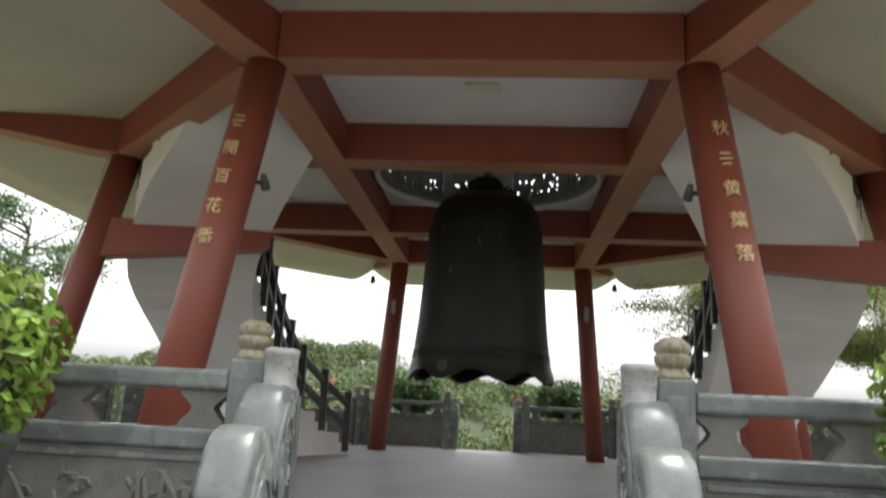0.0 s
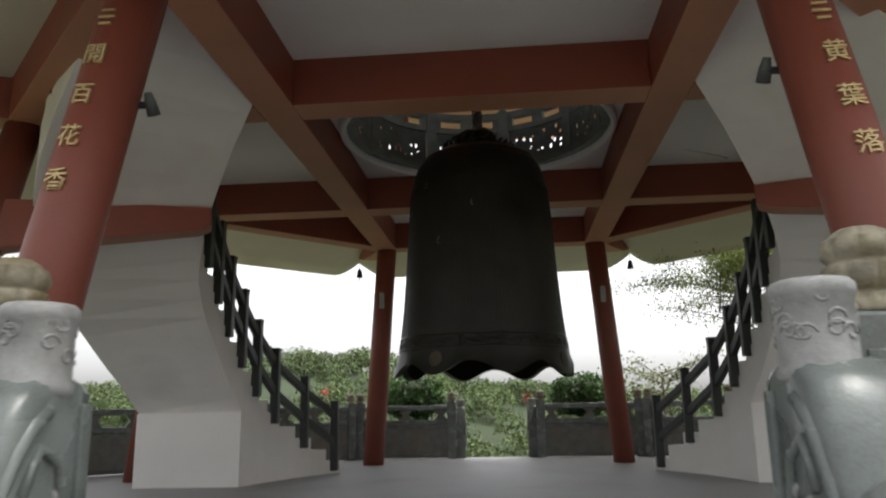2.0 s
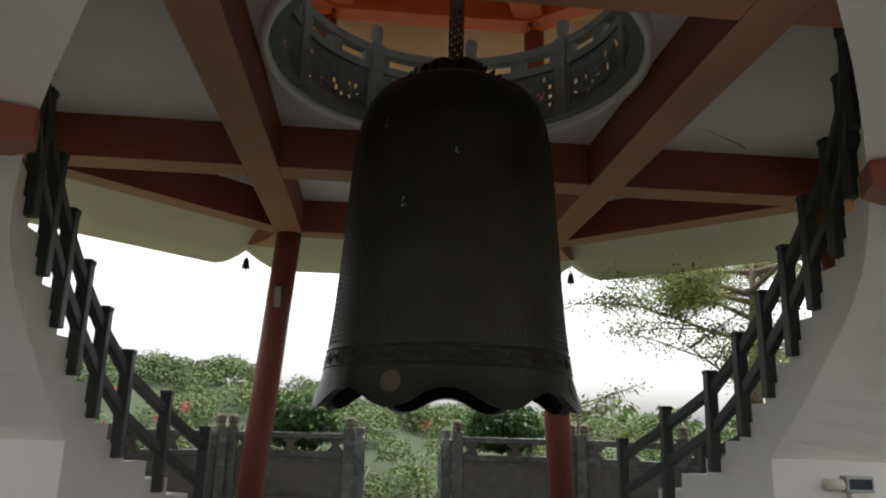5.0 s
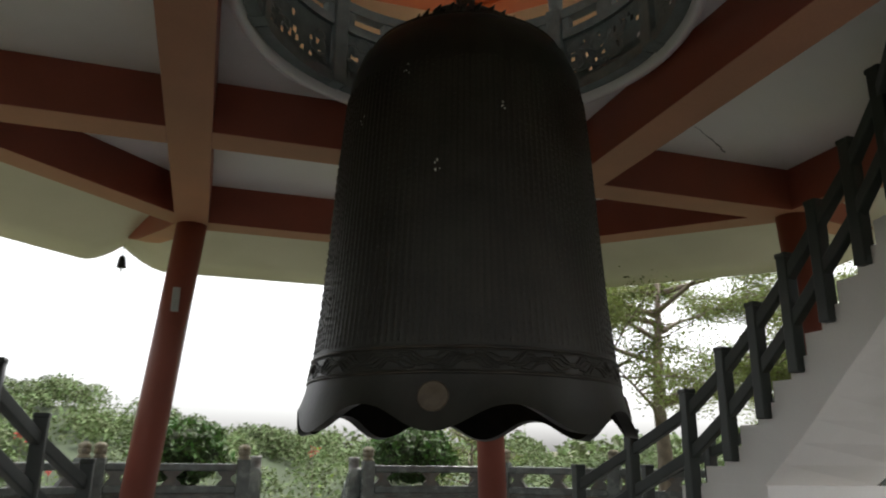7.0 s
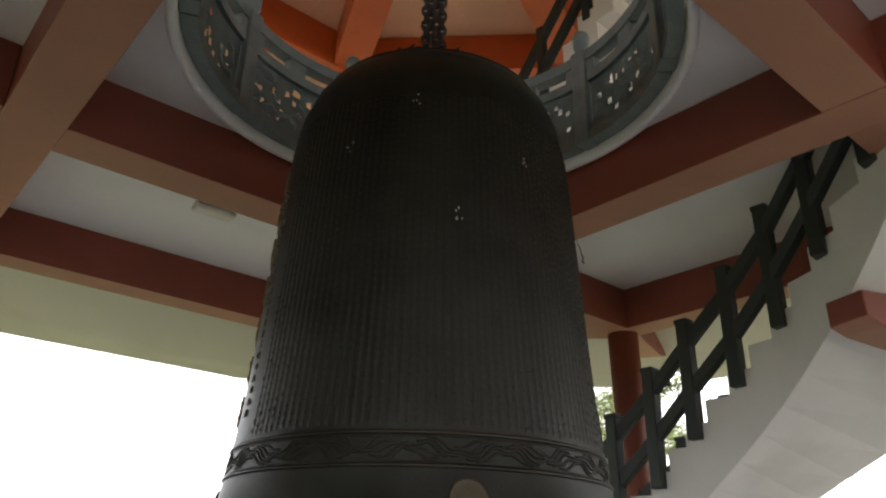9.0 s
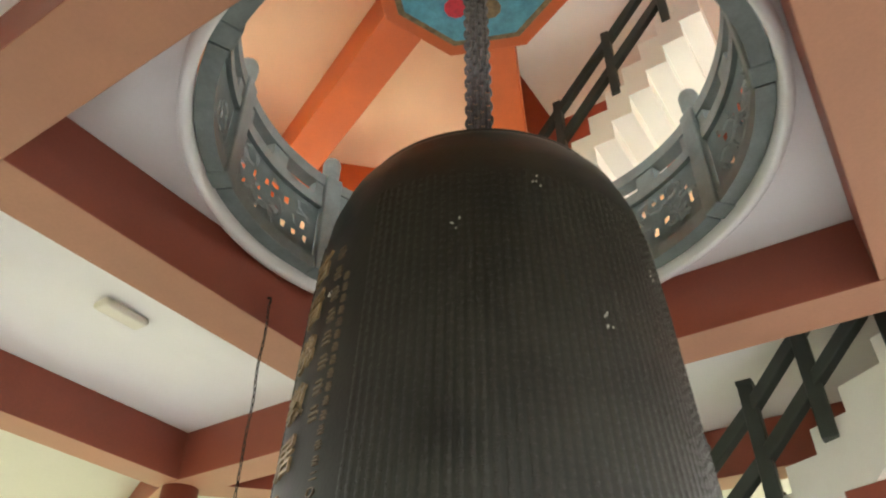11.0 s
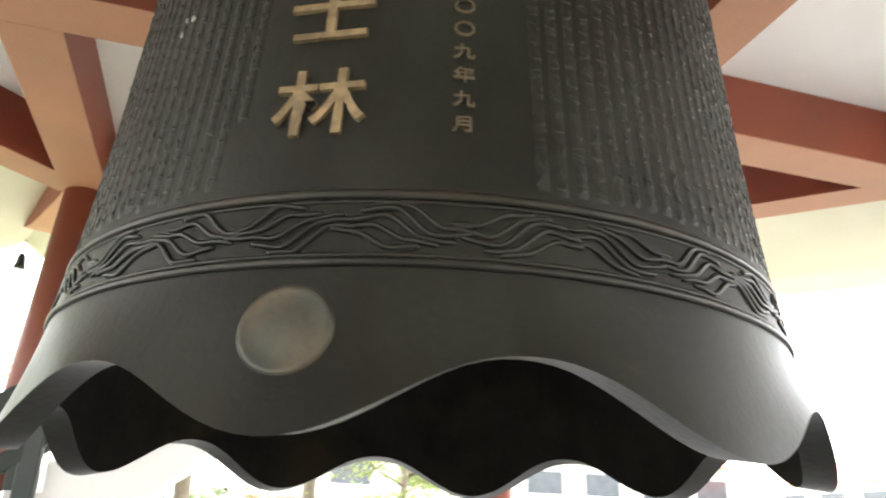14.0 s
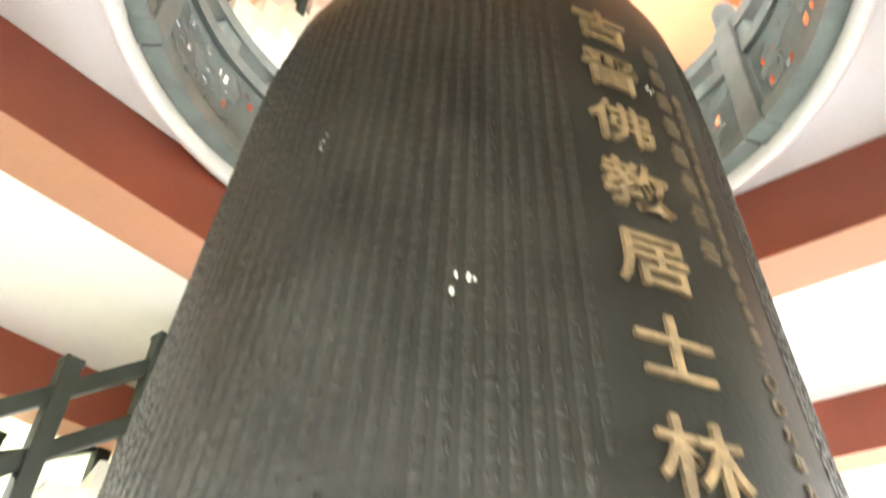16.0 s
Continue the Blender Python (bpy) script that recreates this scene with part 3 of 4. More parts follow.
# ---- the bell ----
BELL_AZ = radians(152)
PROFILE = [(1.115, 1.30), (1.09, 1.38), (1.065, 1.48), (1.045, 1.58), (1.03, 1.66), (1.02, 1.72), (1.005, 1.82), (0.99, 1.95), (0.965, 2.2), (0.94, 2.55), (0.917, 2.92), (0.895, 3.3), (0.872, 3.6), (0.84, 3.82), (0.785, 3.98), (0.70, 4.10), (0.56, 4.19), (0.36, 4.235), (0.2, 4.25)]


def bell_r(z):
    for (r0, z0), (r1, z1) in zip(PROFILE, PROFILE[1:]):
        if z0 <= z <= z1:
            return r0 + (r1 - r0) * (z - z0) / (z1 - z0)
    return 1.2


def bell_shell():
    """The bell's wall, with eight lobes along the rim, outside and inside."""
    n = 192
    bm = bmesh.new()

    def rim_z(a):
        c = 0.5 + 0.5 * math.cos(8 * (a - BELL_AZ))
        return 1.51 - 0.145 * c ** 1.12
    zs = [0.0, 0.12, 0.25, 0.4, 0.6, 0.8, 1.0]
    rings = []
    for k in zs:
        ring = []
        for i in range(n):
            a = 2 * math.pi * i / n
            z = rim_z(a) + (1.66 - rim_z(a)) * k
            r = bell_r(z) + 0.02 * (1 - k) ** 2
            ring.append(bm.verts.new((r * math.cos(a), r * math.sin(a), z)))
        rings.append(ring)
    for r, z in PROFILE[5:]:
        rings.append([bm.verts.new((r * math.cos(2 * math.pi * i / n), r * math.sin(2 * math.pi * i / n), z)) for i in range(n)])
    inner = []
    for k in (0.0, 0.5, 1.0):
        ring = []
        for i in range(n):
            a = 2 * math.pi * i / n
            z = rim_z(a) + (1.66 - rim_z(a)) * k
            r = bell_r(z) - 0.06
            ring.append(bm.verts.new((r * math.cos(a), r * math.sin(a), z + (0.012 if k == 0 else 0))))
        inner.append(ring)
    for r, z in PROFILE[6::2]:
        inner.append([bm.verts.new(((r - 0.09) * math.cos(2 * math.pi * i / n), (r - 0.09) * math.sin(2 * math.pi * i / n), z - 0.05)) for i in range(n)])
    for seq, flip in ((rings, False), (inner, True)):
        for p, q in zip(seq, seq[1:]):
            for i in range(n):
                f = (p[i], p[(i + 1) % n], q[(i + 1) % n], q[i])
                nf = bm.faces.new(f[::-1] if flip else f)
                nf.material_index = 1 if flip else 0
    for i in range(n):
        bm.faces.new((inner[0][i], inner[0][(i + 1) % n], rings[0][(i + 1) % n], rings[0][i]))
    for ring in (rings[0], inner[0]):       # crisp rim
        for i in range(n):
            e = bm.edges.get((ring[i], ring[(i + 1) % n]))
            if e:
                e.smooth = False
    bm.faces.new(rings[-1])
    bm.faces.new(inner[-1][::-1])
    return bm


bell = thing("temple_bell", "huge dark bronze temple bell hanging from a chain", "bell")
shell = part("shell", bell_shell(), M_BELL, bell, smooth=True)
shell.data.materials.append(M_INSIDE)


def bell_band(z, w, t):
    bm = lathe([(bell_r(z - w) - 0.02, z - w), (bell_r(z - w) + t * 0.6, z - w), (bell_r(z) + t, z - w * 0.4), (bell_r(z) + t, z + w * 0.4), (bell_r(z + w) + t * 0.5, z + w), (bell_r(z + w) - 0.02, z + w)], 128)
    bmesh.ops.delete(bm, geom=[f for f in bm.faces if len(f.verts) > 4], context="FACES")
    part("moulding", bm, M_EDGE if w > 0.008 and z < 2 else M_WORN, bell, "raised ring moulding", smooth=True)


for z, w, t in ((1.678, 0.009, 0.009), (1.692, 0.004, 0.004), (1.818, 0.010, 0.010), (1.802, 0.004, 0.004), (4.085, 0.012, 0.007)):
    bell_band(z, w, t)


def on_bell(a, z, out=0.0):
    r = bell_r(z) + out
    return Vector((r * math.cos(a), r * math.sin(a), z))


def bell_frieze():
    """Nested raised lines that run low, climb in a steep hatch and run on high, turned about unit by unit."""
    rng = random.Random(11)
    n, lines = 30, 5
    w = 2 * math.pi / n
    for i in range(n):
        flip = -1 if i % 2 else 1
        for k in range(lines):
            lo, hi = 1.702 + 0.0125 * (lines - 1 - k), 1.794 - 0.0125 * k
            rise = 0.5 + 0.115 * (k - (lines - 1) / 2) + rng.uniform(-0.015, 0.015)
            u0 = max(-0.12, rise - 0.62 + 0.05 * k) + rng.uniform(0, 0.05)
            u1 = min(1.12, rise + 0.42 + 0.05 * k) - rng.uniform(0, 0.05)
            pts = []
            for j in range(27):
                u = u0 + (u1 - u0) * j / 26
                x = max(0.0, min(1.0, (u - rise) / 0.36 + 0.5))
                z = lo + (hi - lo) * (0.5 - 0.5 * math.cos(math.pi * x)) + 0.007 * math.sin(7 * u + 0.5 * k + i)
                z = z if flip > 0 else 3.496 - z
                pts.append(on_bell(w * (i + u), max(1.699, min(1.799, z)), 0.0015))
            part("relief_line", tube(pts, [0.0015] + [0.006] * 25 + [0.0015], 5), M_WORN, bell, smooth=True)


bell_frieze()
for k in range(4):
    a = BELL_AZ + k * math.pi / 2
    c = on_bell(a, 1.546)
    nrm = Vector((math.cos(a), math.sin(a), 0.21)).normalized()
    m = look(c, c - nrm)
    d = lathe([(0.085, -0.03), (0.085, 0.008), (0.079, 0.013), (0.073, 0.011), (0.04, 0.015), (0.004, 0.017)], 48, m)
    part("striking_disc", d, M_DISK, bell, "worn round bronze striking disc", smooth=True)
crown = bmesh.new()
for s in (0, 1):
    m = Matrix.Rotation(s * math.pi / 2 + 0.6, 4, "Z")
    tube([m @ Vector(p) for p in ((-0.34, 0, 4.21), (-0.31, 0, 4.36), (-0.16, 0, 4.47), (0, 0, 4.5), (0.16, 0, 4.47), (0.31, 0, 4.36), (0.34, 0, 4.21))], 0.065, 10, crown)
lathe([(0.42, 4.2), (0.42, 4.25), (0.36, 4.28), (0.2, 4.29)], 48, None, crown)
for k in range(28):
    a = 2 * math.pi * k / 28
    tube([(0.4 * math.cos(a), 0.4 * math.sin(a), 4.23), (0.45 * math.cos(a + 0.08), 0.45 * math.sin(a + 0.08), 4.3), (0.44 * math.cos(a + 0.16), 0.44 * math.sin(a + 0.16), 4.35)], [0.03, 0.02, 0.004], 6, crown)
part("crown", crown, M_BELL, bell, "looped bronze hanging crown", smooth=True)


def bell_writing():
    """Upright columns of small raised writing, worn to lumpy ribs, too small to read."""
    rng = random.Random(5)
    V, F = [], []
    ncol = 150
    shape = ((-1, -1, 0), (1, -1, 0), (1, 1, 0), (-1, 1, 0), (-0.6, -0.6, 1), (0.6, -0.6, 1), (0.6, 0.6, 1), (-0.6, 0.6, 1))
    for i in range(ncol):
        a = BELL_AZ + 2 * math.pi * (i + 0.5) / ncol
        da = (a - BELL_AZ + math.pi) % (2 * math.pi) - math.pi
        if -0.15 < da < 0.40:
            continue
        ca, sa = math.cos(a), math.sin(a)
        z = 1.842 + (0.17 if -0.2 < da < 0 else 0.0) + rng.uniform(0, 0.015)
        prev = None
        while z < 3.66:
            hgt = rng.uniform(0.036, 0.044)
            # the worn body of one character, pinched at both ends
            wd = rng.uniform(0.0135, 0.0165)
            for fz, fw, fo in ((0.0, 0.86, 0.0012), (0.25, 1.0, 0.0032), (0.55, 0.95, 0.0034), (0.86, 0.98, 0.0026)):
                zc = z + hgt * fz
                r = bell_r(zc)
                n = len(V)
                for su, so in ((-1, -0.0012), (-0.62, fo * 0.6), (0.0, fo * 0.72), (0.62, fo * 0.6), (1, -0.0012)):
                    u = su * wd * fw
                    rr = r + so
                    V.append((rr * ca - u * sa, rr * sa + u * ca, zc))
                if prev is not None:
                    F += [(prev + q, prev + q + 1, n + q + 1, n + q) for q in range(4)]
                prev = n
            for k in range(rng.choice((2, 3, 3, 4))):
                wide = rng.random() < 0.6
                hw = rng.uniform(0.007, 0.0135) if wide else rng.uniform(0.002, 0.0034)
                hh = rng.uniform(0.002, 0.0034) if wide else hgt * rng.uniform(0.18, 0.4)
                du = rng.uniform(-0.003, 0.003) if wide else rng.uniform(-0.011, 0.011)
                zc = z + hgt * (rng.uniform(0.1, 0.85) if wide else rng.uniform(0.35, 0.6))
                r = bell_r(zc)
                tilt = rng.uniform(-0.3, 0.3)
                n = len(V)
                for su, sz, so in shape:
                    rr = r + 0.0004 + so * 0.0038
                    u = du + su * hw
                    V.append((rr * ca - u * sa, rr * sa + u * ca, zc + sz * hh + (u - du) * tilt))
                F += [(n + 4, n + 5, n + 6, n + 7), (n, n + 1, n + 5, n + 4), (n + 1, n + 2, n + 6, n + 5), (n + 2, n + 3, n + 7, n + 6), (n + 3, n, n + 4, n + 7)]
            z += hgt + 0.004
    me = bpy.data.meshes.new("raised_writing")
    me.from_pydata(V, [], F)
    me.polygons.foreach_set("use_smooth", [True] * len(F))
    me.materials.append(M_WORN)
    ob = new("raised_writing", me)
    ob.parent = bell
    tagged(ob, "dense columns of tiny raised writing", kind="stuff")


bell_writing()


def bell_char(ch, a, z, size, name="gold_character"):
    o = Vector((math.cos(a), math.sin(a), 0))
    slope = (bell_r(z + 0.06) - bell_r(z - 0.06)) / 0.12
    up = (Vector((0, 0, 1)) + o * slope).normalized()
    t = Vector((-math.sin(a), math.cos(a), 0))
    n = t.cross(up).normalized()
    m = Matrix((t, up, n)).transposed().to_4x4()
    m.translation = on_bell(a, z, 0.004)
    if ch:
        me = text_mesh(ch, size, 0.006 if size > 0.1 else 0.003, size * 0.011)
        me.materials.clear()
        me.materials.append(M_GOLD if size > 0.1 else M_GOLD_WORN)
        me.transform(Matrix.Diagonal((1.0, 0.85, 1.0, 1.0)))
        g = new(name, me)
        g.matrix_basis = m
        g.parent = bell
        g["label"] = "raised dull gold written character"
    else:
        bm = bmesh.new()
        for v, w in ((0.3, 0.5), (0.0, 0.7), (-0.3, 0.6)):
            box((0, v * size, 0), (w * size, 0.14 * size, 0.01), m, 0, bm)
        part("gold_mark", bm, M_GOLD_WORN, bell, "small gold raised marks")


for q in ((-0.459, -0.818, 2.911), (-0.621, -0.623, 3.613), (-0.063, -0.884, 3.323), (-0.555, 0.765, 2.374), (-0.86, 0.3, 3.2), (-0.2, 0.95, 2.9), (-0.85, -0.35, 3.35)):
    rs = random.Random(int(q[2] * 100))
    for k in range(4):
        a = math.atan2(q[1], q[0]) + rs.gauss(0, 0.016)
        z = q[2] + rs.gauss(0, 0.02)
        sp = bmesh.new()
        bmesh.ops.create_icosphere(sp, subdivisions=1, radius=1, matrix=Matrix.Translation(on_bell(a, z, 0.003)) @ Matrix.Rotation(a, 4, "Z") @ Matrix.Diagonal((0.003, rs.uniform(0.003, 0.006), rs.uniform(0.003, 0.012), 1)))
        part("paint_speck", sp, M_SPECK, bell, "small pale paint speck")
for k, ch in enumerate("古晋佛教居士林"):
    bell_char(ch, radians(151.4), 3.43 - 0.235 * k, 0.2)
for k, ch in enumerate((None,) * 15 + tuple("二〇〇九年九月")):
    bell_char(ch, radians(168.2), 3.25 - 0.0605 * k, 0.047)
for k in range(8):
    bell_char(None, radians(163.5), 3.42 - 0.115 * k, 0.085)


def chain():
    c = thing("hanging_chain", "broad dark steel chain of many strands holding the bell", "chain")
    ring = [Vector((0.022 * math.cos(t), 0.046 * math.sin(t), 0)) for t in np.linspace(0, 2 * math.pi, 11)]
    link = None
    k = 0
    while 4.48 + 0.066 * k < 6.62:
        for j, off in enumerate((-0.063, -0.021, 0.021, 0.063)):
            m = Matrix.Translation((off * math.cos(2.3), off * math.sin(2.3), 4.48 + 0.066 * k)) @ Matrix.Rotation((k + j) % 2 * math.pi / 2 + 0.75, 4, "Z") @ Matrix.Rotation(math.pi / 2, 4, "X")
            if link is None:
                ob = link = part("link", tube(ring, 0.0115, 6), M_CHAIN, c, smooth=True)
            else:
                ob = new("link", link.data)
                ob.parent = c
            ob.matrix_basis = m
        k += 1


chain()


def pull_rope():
    """A thin chain of long links that hangs beside the beam."""
    r = thing("striker_chain", "thin dark iron chain hanging from a beam", "chain", at=(0.09, 1.77, 0))
    part("hook", tube([(0, 0.035, 4.26), (0, 0.0, 4.25), (0, -0.005, 4.22), (0, 0.0, 4.2)], 0.008, 8), M_IRON, r)
    link = None
    for k in range(44):
        m = Matrix.Translation((0.004 * math.sin(k * 0.5), 0.004 * math.cos(k * 0.7), 4.17 - 0.05 * k)) @ Matrix.Rotation(k * math.pi / 2, 4, "Z") @ Matrix.Rotation(math.pi / 2, 4, "X")
        if link is None:
            link = part("link", tube([Vector((0.009 * math.cos(t), 0.031 * math.sin(t), 0)) for t in np.linspace(0, 2 * math.pi, 9)], 0.0034, 5), M_IRON, r, smooth=True)
            ob = link
        else:
            ob = new("link", link.data)
            ob.parent = r
        ob.matrix_basis = m


pull_rope()

# ---- staircases ----
STAIR = [(2.52, 3.62, 0.0), (2.96, 2.85, 0.5), (3.22, 2.12, 0.89), (3.36, 1.68, 1.29), (3.44, 1.25, 1.69), (3.48, 0.82, 2.08), (3.48, 0.395, 2.48), (3.44, -0.10, 2.88), (3.31, -0.59, 3.27), (3.06, -1.14, 3.67), (2.64, -1.78, 4.06), (2.14, -2.33, 4.46), (1.80, -2.66, 4.76)]
RISE = 0.1983
SW = 1.7


def catmull(pts, per=10):
    out = []
    P = [Vector(p) for p in pts]
    P = [P[0] * 2 - P[1]] + P + [P[-1] * 2 - P[-2]]
    for i in range(1, len(P) - 2):
        for k in range(per):
            t = k / per
            a, b, c, d = P[i - 1:i + 3]
            out.append(0.5 * ((2 * b) + (c - a) * t + (2 * a - 5 * b + 4 * c - d) * t * t + (3 * b - a - 3 * c + d) * t ** 3))
    return out + [P[-2]]


def stair_curve():
    c = catmull(STAIR)
    n = round(STAIR[-1][2] / RISE)
    pts = []
    for i in range(n + 1):
        z = STAIR[-1][2] * i / n
        for p, q in zip(c, c[1:]):
            if p.z <= z <= q.z + 1e-6:
                t = (z - p.z) / max(1e-6, q.z - p.z)
                pts.append(p.lerp(q, t))
                break
    return pts


def staircase(sx):
    name = "staircase"
    s = thing(name, "white plastered winding staircase with dark green railings", "staircase", "staircases")
    pts = stair_curve()
    n = len(pts) - 1
    nor = []
    for i in range(n + 1):
        d = pts[min(i + 1, n)] - pts[max(i - 1, 0)]
        d.z = 0
        d.normalize()
        nor.append(Vector((-d.y, d.x, 0)))
    inn = [Vector((p.x, p.y, 0)) + v * float(np.interp(p.z, (3.2, 4.0), (0.09, 0.0))) for p, v in zip(pts, nor)]
    zs = [STAIR[-1][2] * i / n for i in range(n + 1)]
    out = [p + v * float(np.interp(z, (0.8, 2.0, 3.2, 3.9, 4.6), (1.8, SW - 0.09, 1.76, 1.75, 1.6))) for p, v, z in zip(inn, nor, zs)]
    flip = Matrix.Diagonal((sx, 1, 1, 1))

    def soffit(z):
        if z < 1.3:
            return 0.0
        if z < 3.72:
            return 0.98 + (z - 1.55) * 0.995
        return min(z - 0.28, 3.14 + (z - 3.72) * 1.3)
    for i in range(n):
        zt = STAIR[-1][2] * (i + 1) / n
        bm = bmesh.new()
        q = (inn[i], inn[i + 1], out[i + 1], out[i])
        zb = (soffit(zt - RISE), soffit(zt), soffit(zt), soffit(zt - RISE))
        lo = [bm.verts.new((v.x, v.y, max(0, b))) for v, b in zip(q, zb)]
        hi = [bm.verts.new((v.x, v.y, zt)) for v in q]
        bm.faces.new(lo[::-1])
        bm.faces.new(hi)
        for k in range(4):
            bm.faces.new((lo[k], lo[(k + 1) % 4], hi[(k + 1) % 4], hi[k]))
        bmesh.ops.transform(bm, matrix=flip, verts=bm.verts)
        bmesh.ops.recalc_face_normals(bm, faces=bm.faces)
        part("step", bm, M_WHITE, s)
    for line, off in ((inn, -0.02), (out, -0.07)):
        base = [line[i] + nor[i] * off for i in range(n + 1)]
        zt = [STAIR[-1][2] * min(n, i + 1) / n for i in range(n + 1)]
        posts = list(range(0, n, 2))
        for i in posts:
            c = flip @ (base[i] * 0.5 + base[i + 1] * 0.5)
            part("railing_post", box((c.x, c.y, zt[i] + 0.40), (0.125, 0.125, 1.1), bevel=0.012), M_RAIL, s)
            part("post_cap", box((c.x, c.y, zt[i] + 0.965), (0.14, 0.14, 0.05), bevel=0.012), M_RAIL, s)
        for i, j in zip(posts, posts[1:]):
            p, q = flip @ (base[i] * 0.5 + base[i + 1] * 0.5), flip @ (base[j] * 0.5 + base[j + 1] * 0.5)
            for h in (0.74, 0.30):
                part("rail", bar((p.x, p.y, zt[i] + h), (q.x, q.y, zt[j] + h), 0.095, 0.115, bevel=0.012), M_RAIL, s)
    # cantilever beam that carries the flight
    tip, root = Vector((2.98, -1.28, 0)), Vector((5.02, -2.08, 0))
    side = (root - tip).cross(Vector((0, 0, 1))).normalized() * 0.17
    bm = bmesh.new()
    rows = []
    for u, z0, z1 in ((0.0, 3.03, 3.23), (0.06, 2.97, 3.23), (0.45, 2.84, 3.22), (1.0, 2.66, 3.2)):
        c = tip.lerp(root, u)
        rows.append([bm.verts.new(flip @ (c + k * side + Vector((0, 0, z)))) for k, z in ((-1, z0), (1, z0), (1, z1), (-1, z1))])
    for a, b in zip(rows, rows[1:]):
        for k in range(4):
            bm.faces.new((a[k], a[(k + 1) % 4], b[(k + 1) % 4], b[k]))
    bm.faces.new(rows[0][::-1])
    bm.faces.new(rows[-1])
    bmesh.ops.recalc_face_normals(bm, faces=bm.faces)
    soften(bm, bm.edges, 0.012)
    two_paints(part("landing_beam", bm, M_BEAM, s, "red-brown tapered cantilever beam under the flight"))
    # low plastered base
    corners = [flip @ Vector(v) for v in ((3.32, 2.2, 0), (3.5, 1.32, 0), (5.0, 1.25, 0), (5.0, 2.3, 0))]
    part("base_block", prism([(v.x, v.y) for v in corners], 0.0, 1.02), M_WHITE, s)
    return s


staircase(1)
staircase(-1)
fl = thing("floodlight", "small grey floodlight fixed low beside the stair", "floodlight", at=(4.2, 1.22, 0.80))
part("housing", box((0.14, 0, 0), (0.3, 0.12, 0.16), bevel=0.015), M_GREYBOX, fl)
part("glass", box((0.14, -0.065, 0), (0.24, 0.01, 0.1)), M_GLASS, fl, "dark glass front")
part("sensor", tube([(-0.2, 0, -0.01), (-0.02, 0, -0.01)], 0.055, 14), M_LAMP, fl, "pale round sensor", smooth=True)
part("cable_box", box((0.15, 0.02, -0.12), (0.2, 0.08, 0.08), bevel=0.01), M_LAMP, fl)


# ---- balustrades ----
def lotus(m):
    """A finial turned and cut into three tiers of eight petals: skirt, cup and bud."""
    tiers = [(0.104, 0.0, 0), (0.106, 0.012, 1), (0.097, 0.034, 1), (0.084, 0.052, 1), (0.076, 0.056, 0), (0.082, 0.062, 0),
             (0.094, 0.075, 2), (0.104, 0.1, 2), (0.106, 0.122, 2), (0.102, 0.132, 2), (0.092, 0.137, 0), (0.096, 0.144, 0),
             (0.106, 0.158, 3), (0.108, 0.178, 3), (0.102, 0.198, 3), (0.098, 0.204, 0), (0.088, 0.206, 3), (0.072, 0.222, 3), (0.05, 0.234, 3), (0.022, 0.239, 0), (0.004, 0.24, 0)]
    kind = {z: t for r, z, t in tiers}

    def cut(r, z, a):
        t = kind[z]
        if not t:
            return r
        ph = 4 * a + (math.pi / 2 if t == 2 else 0)
        return r * (1.02 - 0.13 * (1 - abs(math.cos(ph))) ** 3)
    return lathe([(r, z) for r, z, t in tiers], 64, m, None, cut)


def relief(w, h, rng, bm=None, rich=False):
    """Curling plant stems and leaves standing out of a panel's face (x along, z up, face at y 0)."""
    bm = bm or bmesh.new()
    for k in range(16 if rich else 9):
        x0, z0 = rng.uniform(-w / 2 + 0.06, w / 2 - 0.06), rng.uniform(0.02, h * 0.5)
        lean, bend = rng.uniform(-0.4, 0.4), rng.uniform(-1.2, 1.2)
        pts = []
        for j in range(7):
            u = j / 6
            x = x0 + lean * u * h + bend * u * u * 0.12
            z = z0 + u * h * 0.6
            pts.append((max(-w / 2 + 0.03, min(w / 2 - 0.03, x)), -0.004, max(0.02, min(h - 0.02, z))))
        tube(pts, [0.012] * 3 + [0.018, 0.02, 0.014, 0.004], 6, bm)
    for k in range(70 if rich else 12):
        cx, cz = rng.uniform(-w / 2 + 0.05, w / 2 - 0.05), rng.uniform(0.04, h - 0.05)
        own = bmesh.new()
        bmesh.ops.create_icosphere(own, subdivisions=1, radius=1, matrix=Matrix.Translation((cx, -0.003, cz)) @ Matrix.Rotation(rng.uniform(0, 3.14), 4, 'Y') @ Matrix.Diagonal((rng.uniform(0.03, 0.06), 0.014, rng.uniform(0.009, 0.018), 1)))
        join(bm, own)
    for k in range(8):
        x0, z0, r0 = rng.uniform(-w / 2 + 0.08, w / 2 - 0.08), rng.uniform(0.08, h - 0.08), rng.uniform(0.03, 0.05)
        pts = [(x0 + r0 * (1.2 - 0.12 * j) * math.cos(j * 0.9), -0.006, z0 + r0 * (1.2 - 0.12 * j) * math.sin(j * 0.9)) for j in range(8)]
        tube(pts, 0.011, 6, bm)
    return bm


